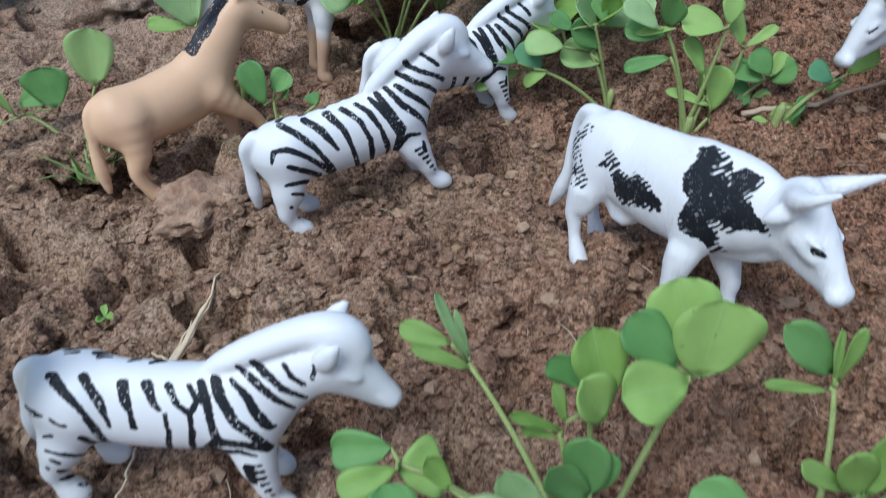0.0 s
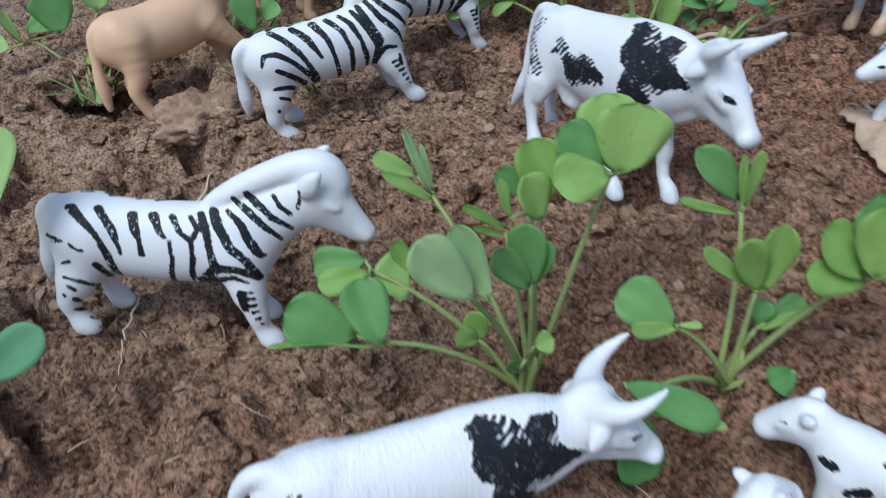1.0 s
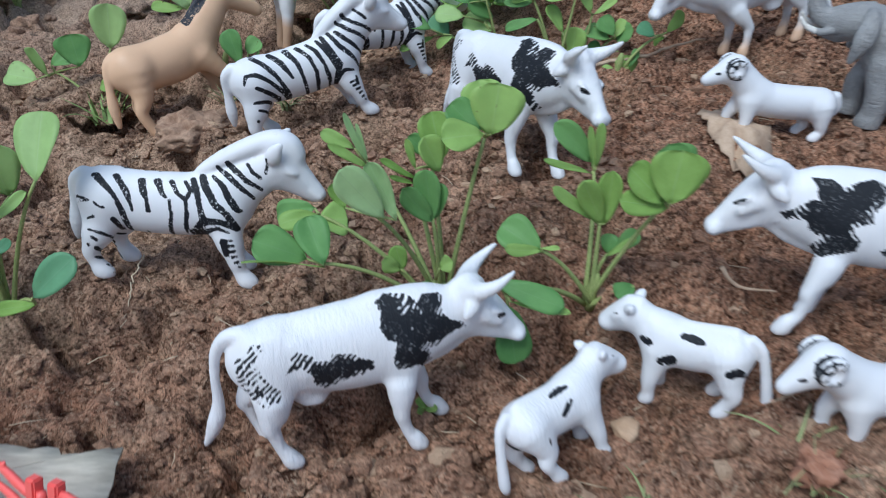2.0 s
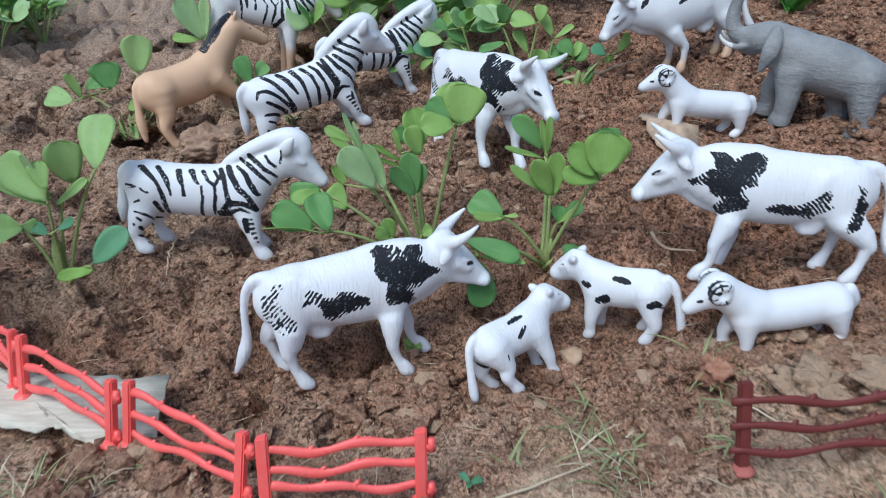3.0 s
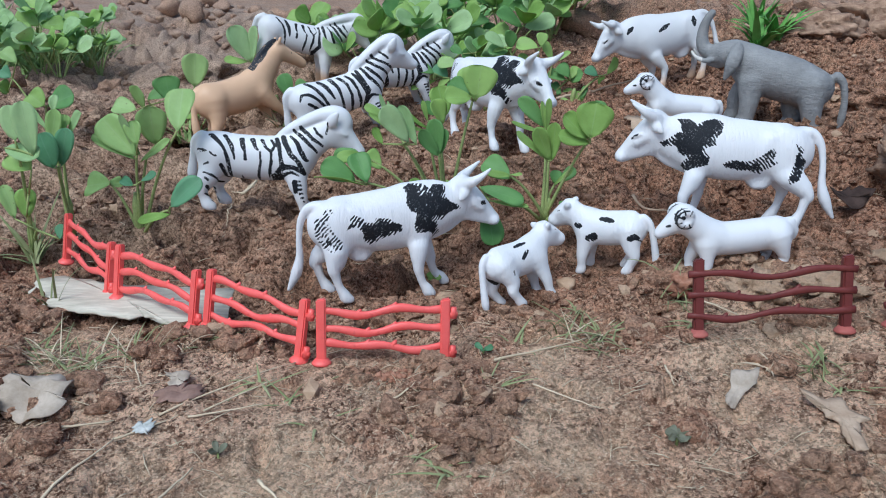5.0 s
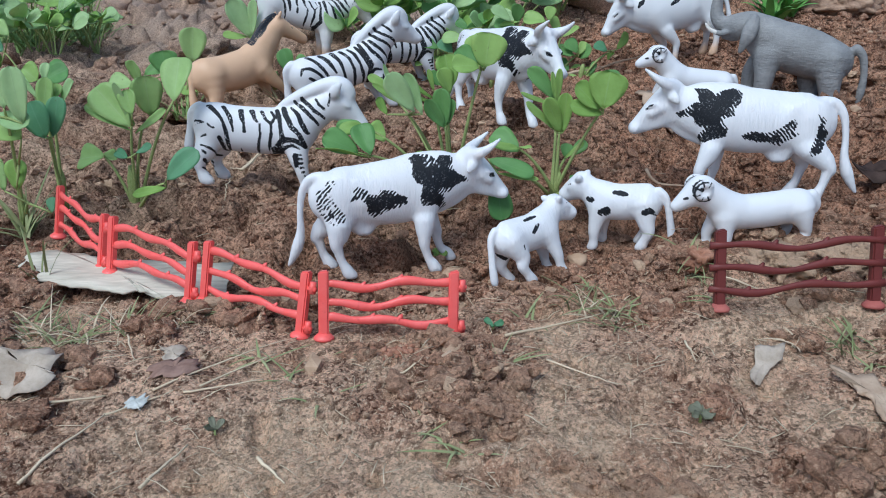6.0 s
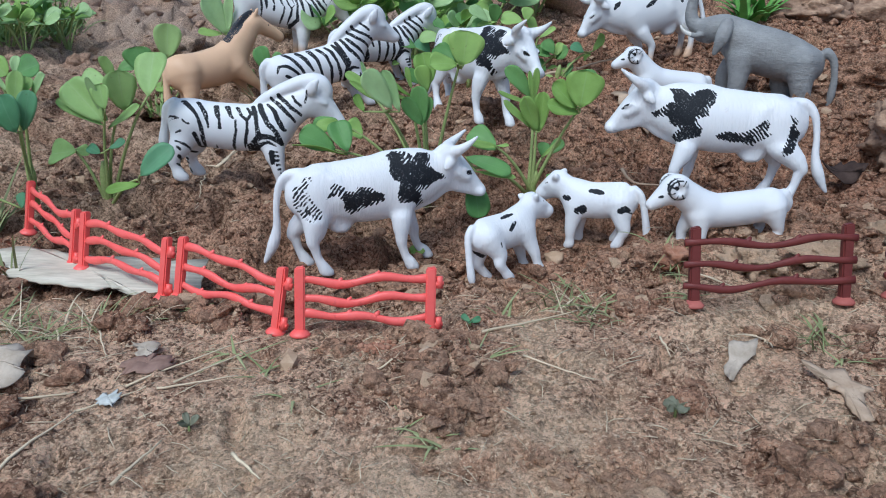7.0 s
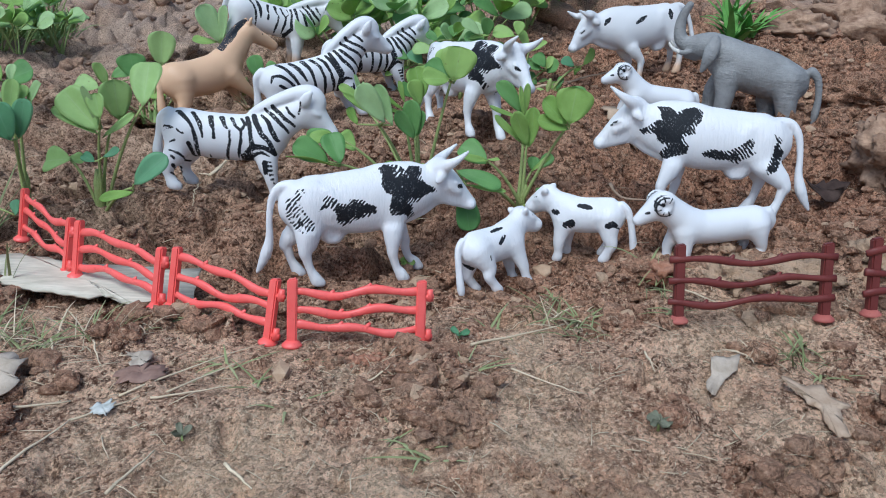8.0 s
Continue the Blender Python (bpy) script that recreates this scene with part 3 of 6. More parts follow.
SPOT_INK = [(0, (82.5, 47.5, 1.2), (80, 49.5, 2.2), (77.5, 51.5, 1.0)), (0, (55.5, 40, 1.1), (50, 42.5, 2.5), (45, 45, 0.9)), (0, (22, 46, 1.1), (22.5, 42, 2.3), (23, 37.5, 0.9)), (0, (101, 47.4, 0.7), (103.5, 46.6, 0.7))]
SPOTTED_COW = toy_mesh("spotted_cow_figurine", shortened(cow_cones(60, 58, 14, 16, 0.97), 70, 0.88), SPOT_INK, CREAM_TOY, foot=10, slope=0.8)


def zebra_cones(tall=0.0):
    up = lambda points: [(x, y, z + tall, r) for x, y, z, r in points]
    c = chain(up([(11, 0, 33.5, 12.6), (28, 0, 32.5, 13.2), (46, 0, 33, 13.4), (60, 0, 34.5, 12.8)]), 1.36, 5)
    c += both_sides(chain(up([(8, 4, 38, 5.4), (14, 4.5, 38, 5.4)]), 1, 6))
    c += chain(up([(60, 0, 37.5, 12.2), (70, 0, 45, 10.0), (80, 0, 52, 8.0), (85, 0, 54.5, 7.2)]), 1.42, 5)
    c += chain(up([(49, 0, 45.2, 1.6), (55, 0, 49.4, 3.2), (66, 0, 56.4, 3.8), (77, 0, 62.2, 4.0), (84, 0, 63.8, 4.2), (88.5, 0, 62.2, 4.0), (91, 0, 59.0, 3.3)]), 0.92, 0.35)
    c += chain(up([(85, 0, 54.5, 7.6), (90.5, 0, 50.2, 5.7), (95.8, 0, 45.6, 4.0), (99.6, 0, 42.0, 3.2)]), 1.15, 4)
    c += chain(up([(83, 0, 49.5, 5.6), (89, 0, 46.0, 4.2), (97, 0, 41.4, 2.6)]), 1.3, 3)
    c += both_sides(chain(up([(97.4, 1.8, 44.0, 1.5), (100.0, 1.9, 41.6, 1.6)]), 1, 1.5))
    c += both_sides(chain(up([(82.0, 5.4, 56.5, 1.9), (83, 7.4, 59.5, 3.1), (84.4, 8.4, 62.6, 2.4), (86.4, 8.8, 65.6, 0.7)]), 1.5, 0.6))
    c += both_sides(chain(up([(88.2, 5.6, 53.6, 1.3), (91, 5.2, 52.2, 1.1)]), 1, 1.2))
    for y, x in ((-7.5, 70), (7.5, 66)):
        c += chain([(61, y * 0.55, 32 + tall, 8.8), (x - 6.0, y * 0.85, 20 + tall * 0.9, 5.2)], 1.25, 4)
        c += chain([(x - 6.5, y * 0.85, 22 + tall * 0.9, 4.8), (x - 3.4, y, 12.5 + tall * 0.5, 3.7), (x - 2.6, y, 9 + tall * 0.3, 2.9), (x - 1, y, 5.2, 3.0), (x + 0.6, y, 3.0, 3.6), (x + 2.6, y, 1.5, 3.2)], 1, 3)
    for y, x in ((-7.5, 7), (7.5, 13)):
        c += chain([(11, y * 0.6, 32 + tall, 9.8), (x, y * 0.85, 20 + tall * 0.9, 6.0)], 1.3, 4)
        c += chain([(x, y * 0.85, 21 + tall * 0.9, 5.2), (x - 3.6, y, 12.5 + tall * 0.5, 3.6), (x - 3.2, y, 9 + tall * 0.3, 2.8), (x - 1.5, y, 5.2, 2.9), (x - 0.2, y, 3.0, 3.6), (x + 2.0, y, 1.5, 3.2)], 1, 3)
    c += chain(up([(1.5, 0, 43.5, 2.8), (-3.5, 1, 39.5, 2.4), (-5, 2, 30, 2.1), (-6, 2.5, 20, 2.9), (-7, 3, 12, 1.2)]), 1, 2)
    return c


BODY_STRIPES = [
    (0, (12.6, 41.1, 1.4), (16.7, 36.5, 1.2), (19.5, 33.4, 0.8), (21.7, 29.5, 0.8), (23.1, 25.0, 1.1), (24.0, 19.1, 0.9), (24.8, 15.0, 0.6)),
    (0, (20.5, 41.7, 1.3), (24.8, 34.4, 1.3), (26.8, 27.8, 0.8), (27.1, 25.3, 0.7)),
    (0, (30.4, 40.4, 1.3), (31.9, 33.7, 1.3), (33.0, 30.9, 0.8), (33.5, 25.8, 1.2)),
    (0, (36.6, 40.7, 1.3), (38.9, 34.5, 1.1), (40.3, 32.5, 0.8)),
    (0, (41.9, 31.3, 0.8), (42.5, 25.1, 0.7), (41.2, 17.7, 0.8)),
    (0, (42.2, 40.8, 1.0), (45.1, 35.0, 1.1), (48.3, 31.5, 0.8), (48.8, 25.7, 0.8), (47.4, 17.9, 0.6)),
    (0, (47.4, 41.5, 0.7), (50.2, 36.6, 0.8), (48.3, 31.5, 0.8)),
    (0, (50.7, 42.8, 1.1), (52.8, 35.8, 1.1), (54.2, 27.5, 1.3), (55.5, 22.5, 1.6), (51.2, 18.2, 1.1), (49.3, 18.1, 0.8)),
]
NECK_STRIPES = [
    (0, (54.4, 44.3, 1.3), (56.9, 37.4, 1.3), (60.1, 30.1, 1.3), (64.7, 26.2, 1.1), (67.8, 21.3, 1.3)),
    (0, (58.9, 44.5, 0.8), (63.1, 39.4, 1.2), (66.2, 32.8, 1.3), (68.7, 28.9, 1.1), (70.2, 29.5, 0.5)),
    (0, (60.5, 48.9, 0.8), (64.6, 45.2, 1.0), (69.6, 39.8, 0.9), (74.4, 36.1, 0.6)),
    (0, (64.5, 50.8, 0.9), (68.7, 46.8, 1.1), (72.2, 43.0, 1.0), (77.5, 40.2, 0.6)),
    (0, (72.3, 51.0, 0.9), (74.4, 47.4, 0.8), (77.5, 44.7, 0.7)),
    (0, (80.7, 51.9, 0.5), (79.8, 47.1, 0.5)),
    (0, (55.5, 22.5, 1.5), (61.7, 22.4, 1.1), (67.4, 20.9, 1.3)),
    (0, (50.7, 18.2, 0.7), (55.2, 18.3, 0.8), (61.3, 19.5, 0.7), (64.9, 18.1, 0.6)),
    (0, (63.0, 13.5, 1.3), (63.8, 7.8, 1.1)),
]
RUMP_STRIPES = [
    (0, (5.0, 30.3, 0.8), (10.9, 28.0, 0.8)), (0, (13.3, 26.9, 0.7), (14.9, 25.5, 0.6)), (0, (15.8, 24.8, 0.6), (16.9, 25.0, 0.6)), (0, (9.3, 19.9, 0.6), (12.3, 20.8, 0.5)),
    (0, (19.6, 20.3, 1.2), (21.2, 17.4, 1.0), (22.6, 14.5, 0.6)), (0, (5.6, 27.6, 0.5), (10.0, 27.5, 0.4)), (0, (9.4, 14.6, 0.7), (17.4, 12.6, 0.8)), (0, (31.2, 16.7, 0.6)), (0, (39.0, 16.4, 0.6)),
    (1, (13.1, 44.2, 0.6), (15.6, 42.8, 0.9)), (1, (21.6, 44.0, 0.6), (24.0, 42.0, 0.9)), (1, (29.5, 43.8, 0.6), (31.7, 42.2, 0.9)), (1, (35.6, 44.0, 0.6), (38.3, 42.4, 0.9)),
]
LEG_MARKS = [(0, (10.4, 11.3, 0.8), (11.7, 10.3, 0.8)), (0, (11.4, 6.3, 0.9)), (0, (11.6, 3.0, 0.8), (10.0, 2.0, 0.7)), (0, (13.3, -0.4, 0.8), (14.6, -1.2, 0.6)), (0, (8.4, 7.6, 0.7)), (0, (16.0, -4.0, 0.8))]
LEG_MARKS += [(0, (62.8 + 1.1 * k, 13.6 - 2.4 * k, 0.75), (66.3 + 0.5 * k, 14.6 - 2.5 * k, 0.6)) for k in range(5)] + [(0, (68.8, 2.2, 0.7))]
BOLD_STRIPES = [
    (0, (16.2, 45.0, 1.9), (21.1, 37.9, 2.3), (26.1, 28.7, 1.9), (30.2, 17.7, 1.1)),
    (0, (25.2, 44.1, 2.1), (30.3, 35.4, 2.3), (33.7, 25.8, 1.5)),
    (0, (33.9, 43.4, 2.1), (38.1, 33.0, 2.1), (39.3, 23.3, 1.5), (39.7, 17.0, 1.3)),
    (0, (40.0, 43.1, 1.7), (44.8, 35.0, 1.9), (46.7, 25.0, 1.5), (45.9, 17.3, 1.5)),
    (0, (45.6, 43.3, 1.5), (49.1, 37.0, 1.7), (51.7, 28.5, 1.5), (52.8, 19.7, 1.3), (52.3, 17.9, 1.1)),
    (0, (51.0, 43.9, 1.3), (54.9, 32.4, 1.5), (57.8, 24.4, 2.3)),
    (0, (54.0, 44.7, 1.7), (56.8, 33.9, 1.9), (59.3, 24.9, 2.7), (55.9, 17.9, 1.7)),
    (0, (57.7, 45.8, 1.7), (61.9, 35.4, 2.1), (68.1, 27.1, 1.7), (69.9, 23.2, 1.3)),
    (0, (61.6, 44.9, 1.5), (65.8, 38.7, 1.9), (72.6, 31.2, 1.3)),
    (0, (63.4, 50.2, 1.3), (68.7, 43.8, 1.7), (77.0, 37.1, 1.1)),
    (0, (67.3, 53.1, 1.5), (72.3, 46.9, 1.9), (80.5, 41.3, 1.0)),
    (0, (74.2, 54.5, 1.3), (79.0, 47.3, 1.1)),
    (0, (56.5, 17.5, 1.1), (61.0, 21.3, 1.5), (65.9, 20.6, 1.1)),
    (0, (66.7, 16.5, 1.3), (66.6, 12.2, 1.3)),
    (0, (8.8, 28.6, 1.1), (10.9, 33.1, 1.5), (15.2, 32.5, 1.7), (20.6, 27.8, 1.7), (26.2, 21.3, 1.5), (28.8, 17.6, 1.1)),
    (0, (14.3, 24.6, 1.5), (19.4, 21.0, 1.7), (24.3, 17.8, 1.1)),
    (0, (10.9, 17.4, 1.1), (19.2, 16.4, 1.3)),
    (0, (11.8, 12.9, 1.1), (16.1, 11.5, 1.1)),
    (0, (9.9, 7.3, 1.1)),
    (0, (11.3, 1.9, 1.0)),
    (1, (26, 44.5, 1.2), (31, 38, 1.6), (35, 28, 1.2)), (1, (34, 44.5, 1.2), (39, 36, 1.6), (41, 25, 1.2)), (1, (44, 44, 1.2), (48, 36, 1.4), (50, 25, 1.2)),
]


def thicker(strokes, share):
    """The same brush strokes, laid on more heavily."""
    return [(side, *[(x, h, r * share) for x, h, r in line]) for side, *line in strokes]


ZEBRA = toy_mesh("zebra_figurine", shortened(zebra_cones(), 62, 0.93), thicker(BODY_STRIPES, 1.1) + thicker(NECK_STRIPES, 1.2) + RUMP_STRIPES + LEG_MARKS, WHITE_TOY, slope=0.8)
BOLD_ZEBRA = toy_mesh("bold_zebra_figurine", shortened(zebra_cones(), 62, 0.93), thicker(BOLD_STRIPES, 0.7) + LEG_MARKS[6:], WHITE_TOY, slope=0.8)
RAISED = [(side, *[(x, z + 18, r) for x, z, r in line]) for side, *line in BODY_STRIPES + NECK_STRIPES[:6]]
TALL_ZEBRA = toy_mesh("tall_zebra_figurine", zebra_cones(18.0), RAISED + [(0, (-6, 38, 3.2), (-7, 30, 3))], CREAM_TOY, foot=26, slope=0.8)


def calf_cones():
    c = chain([(8, 0, 25.5, 9.0), (20, 0, 25.0, 9.6), (32, 0, 26.0, 9.8)], 1.16, 4)
    c += chain([(32, 0, 29, 8.4), (39, 0, 33, 7.0), (44, 0, 35.5, 6.2)], 1.25, 4)
    c += chain([(43, 0, 37, 5.8), (49, 0, 34.5, 4.8), (54, 0, 31.4, 3.7)], 1.05, 3)
    c += chain([(45, 0, 32.5, 4.4), (53.5, 0, 29.6, 2.8)], 1.2, 2.5)
    c += chain([(54.2, -1.2, 31, 2.8), (54.2, 1.2, 31, 2.8)], 0.9, 2)
    c += both_sides(chain([(47.5, 3.8, 36.8, 1.5), (49.8, 3.5, 35.6, 1.2)], 1, 1.4))
    c += both_sides(chain([(43.5, 4.0, 39.3, 1.6), (42.5, 5.8, 40.8, 1.9), (41.7, 7.2, 41.8, 1.0)], 1.2, 1.2))
    c += chain([(44.4, 0, 41.0, 2.3), (40.5, 0, 41.2, 2.0)], 1.2, 2.0)
    c += chain([(6, 0, 33.4, 1.6), (24, 0, 33.8, 1.4)], 1.3, 3)
    for y, x in ((-6.5, 38), (6.5, 38.5)):
        c += chain([(33, y * 0.6, 23, 6.0), (x - 2.5, y * 0.9, 14, 3.7), (x - 1.5, y, 10, 2.9), (x - 0.8, y, 5.6, 2.3), (x - 0.1, y, 2.6, 2.6), (x + 1.2, y, 1.3, 2.3)], 1.1, 3)
    for y, x in ((-6.5, 16), (6.5, 11)):
        c += chain([(8, y * 0.6, 24, 7.2), (x - 4, y * 0.9, 15, 4.4), (x - 5, y, 10, 3.0), (x - 2.4, y, 5.6, 2.4), (x - 0.6, y, 2.6, 2.7), (x + 1.2, y, 1.3, 2.3)], 1.1, 3)
    c += chain([(0.5, 0, 31.5, 1.9), (-3.0, 0, 27, 1.8), (-4.0, 0, 16, 1.8), (-4.2, 0, 6, 2.1), (-4.0, 0, 2.5, 1.3)], 1, 1.6)
    return c


CALF_INK = [
    (1, (38.2, 24.2, 1.6), (35.6, 22.8, 1.9)),
    (1, (22.6, 28.0, 1.5), (19.5, 27.3, 1.9), (16.4, 26.2, 1.4)),
    (1, (31.0, 14.8, 1.5), (27.0, 16.6, 1.9)),
    (1, (6.2, 13.6, 1.5), (3.2, 15.6, 1.6)),
    (0, (48.4, 33.6, 0.55), (49.4, 33.8, 0.45)),
    (-1, (18.2, 30.4, 1.0), (22, 31.2, 1.7), (24.8, 31.2, 1.0)),
    (-1, (20.0, 20.4, 1.0), (24.0, 24.2, 1.2)),
    (-1, (10.8, 14.0, 0.4), (11.2, 11.5, 0.3)),
]
CALF = toy_mesh("calf_figurine", calf_cones(), CALF_INK, CALF_TOY, 0.65, slope=0.8, fringe=0.2)


def ram_cones():
    c = chain([(8, 0, 18.5, 8.3), (26, 0, 18, 8.7), (42, 0, 19, 8.5)], 1.04, 4)
    c += chain([(44, 0, 22, 8.2), (52, 0, 29, 7.2), (56, 0, 32, 7.0)], 1.08, 4)
    c += chain([(57, 0, 33, 6.6), (63, 0, 29.5, 4.9), (69, 0, 26, 3.0)], 1.12, 3)
    ring = [(57.5 + r * math.cos(a), 6.2, 33.6 + r * math.sin(a), 0.4 + 0.34 * r) for a, r in zip(np.linspace(2.4, 2.4 - 6.6, 13), np.linspace(4.0, 2.2, 13))]
    c += both_sides(chain(ring, 1, 1.0))
    for y, x in ((-5.5, 52), (5.5, 47)):
        c += chain([(46, y * 0.7, 17, 5.0), (x - 1, y, 9, 2.9), (x - 0.5, y, 4.5, 2.2), (x, y, 2, 2.6), (x + 1.2, y, 1.3, 2.0)], 1, 3)
    for y, x in ((-5.5, 12), (5.5, 8)):
        c += chain([(8, y * 0.7, 17, 6.2), (x - 1.5, y, 9.5, 3.4), (x - 2.5, y, 5.5, 2.3), (x, y, 2, 2.6), (x + 1.2, y, 1.3, 2.0)], 1, 3)
    c += chain([(0.5, 0, 23, 2.6), (-1.5, 0, 18, 2.4), (-1, 0, 14, 1.4)], 1, 2)
    return c


RAM_INK = [(0, *[(57.5 + 5.0 * math.cos(a), 33.6 + 5.0 * math.sin(a), 0.3) for a in np.linspace(1.9, -2.2, 10)])]
RAM_INK += [(0, (57.5 + 2.7 * math.cos(a), 33.6 + 2.7 * math.sin(a), 0.35), (57.5 + 5.2 * math.cos(a), 33.6 + 5.2 * math.sin(a), 0.35)) for a in np.linspace(2.2, -2.0, 6)]
RAM_INK += [(0, (65.0, 30.6, 0.7), (66.4, 30.2, 0.5)), (0, (58.6, 34.6, 0.9), (59.6, 35.6, 0.7))]
RAM = toy_mesh("ram_figurine", ram_cones(), RAM_INK, RAM_TOY, 0.65)


def elephant_cones():
    c = chain([(13, 0, 35, 14.5), (30, 0, 38.5, 17.4), (48, 0, 41.5, 17.8), (62, 0, 44.5, 15.5)], 1.12, 6)
    c += chain([(64, 0, 48, 13.5), (77, 0, 53, 11.2), (86, 0, 52, 9.0)], 1.05, 5)
    c += chain([(87, 0, 52, 7.6), (96, 0, 52, 6.0), (102, 0, 57, 5.0), (104, 0, 66, 4.2), (103, 0, 75, 3.4), (100, 0, 82, 2.8)], 1, 4)
    c += chain([(88, 0, 45, 4.4), (94, 0, 44, 2.6)], 1.2, 4)
    c += both_sides(chain([(91, 6, 48, 2.2), (97, 7.5, 46, 2.0), (105, 8, 48, 1.4), (109, 7.5, 52, 0.9)], 1, 1.0))
    c += both_sides(chain([(75, 8, 61, 2.6), (75, 14, 56, 5.0), (76, 19, 47, 5.0), (79, 19, 36, 1.8)], 1.6, 0.8))
    for y, x in ((-10, 68), (10, 58)):
        c += chain([(60, y * 0.75, 34, 10.0), (x, y, 20, 7.4), (x, y, 8, 6.2), (x + 1, y, 3, 6.8), (x + 1.5, y, 1.5, 6.4)], 1, 4)
    for y, x in ((-10, 24), (10, 10)):
        c += chain([(15, y * 0.75, 36, 12.0), (x + 2, y, 22, 8.4), (x - 1, y, 9, 6.4), (x + 1, y, 3, 6.8), (x + 1.5, y, 1.5, 6.4)], 1, 4)
    c += chain([(-1, 0, 46, 3.6), (-7, 0, 41, 2.8), (-11, 0, 28, 2.4), (-12, 0, 16, 2.8), (-12, 0, 8, 1.8)], 1, 2)
    return c


ELEPHANT = toy_mesh("elephant_figurine", shortened(elephant_cones(), 62, 0.97), [(0, (101.5, 46.5, 2.2), (105.5, 48.3, 2.6), (110, 52.5, 2.4))], GREY_TOY, 0.95)


def horse_cones():
    c = chain([(11, 0, 41, 14.2), (26, 0, 42, 14.4), (44, 0, 45, 15.0), (58, 0, 49.5, 14.0)], 1.2, 5)
    c += both_sides(chain([(9, 4.5, 46, 6.0), (15, 5, 45, 6.0)], 1, 6))
    c += chain([(60, 0, 54, 13.0), (70, 0, 65, 10.4), (79, 0, 75, 7.8), (83, 0, 78, 6.8)], 1.35, 5)
    c += chain([(55, 0, 63, 2.4), (64, 0, 72, 3.8), (73, 0, 81, 3.6), (80, 0, 86, 2.6)], 1.7, 1.2)
    c += chain([(83, 0, 78, 6.8), (92, 0, 73.5, 5.8), (101, 0, 69, 4.6), (105, 0, 66.5, 4.2)], 1.1, 3.5)
    c += both_sides(chain([(81, 3.5, 83, 1.7), (82.5, 4.5, 86.5, 1.6), (84, 5, 89, 0.8)], 1, 1))
    c += chain([(60, -6, 44, 8.0), (70, -7.5, 34, 5.0), (78, -7.5, 27, 3.2), (84, -7.5, 17, 2.9), (86, -7.5, 13, 3.2)], 1, 4)
    c += chain([(60, 6, 44, 8.0), (68, 7.5, 32, 4.8), (71, 7.5, 22, 3.2), (72, 7.5, 12, 2.9), (74, 7.5, 8, 3.4)], 1, 4)
    for y, x in ((-7.5, 18), (7.5, 22)):
        c += chain([(13, y * 0.75, 40, 9.6), (x - 5, y, 25, 6.0), (x - 8, y, 16, 3.7), (x - 3.5, y, 6, 3.2), (x, y, 2.6, 3.9), (x + 2, y, 1.5, 3.0)], 1, 4)
    c += chain([(1, 0, 50, 2.8), (-4, 0, 45, 2.4), (-5, 0, 32, 2.3), (-5, 0, 20, 3.2), (-4, 0, 9, 1.6)], 1, 2)
    return c


MANE_INK = [(0, (54, 64.5, 1.6), (64, 74, 2.6), (73, 83, 2.6), (80, 88, 1.8)), (0, (93, 76, 0.9))]
HORSE = toy_mesh("horse_figurine", shortened(horse_cones(), 58, 0.9), MANE_INK, FAWN_TOY)


def stand(x, y, z, yaw, nose_up, lean, size):
    return pose(x, y, z, lean, -nose_up, yaw) @ Matrix.Scale(size, 4)


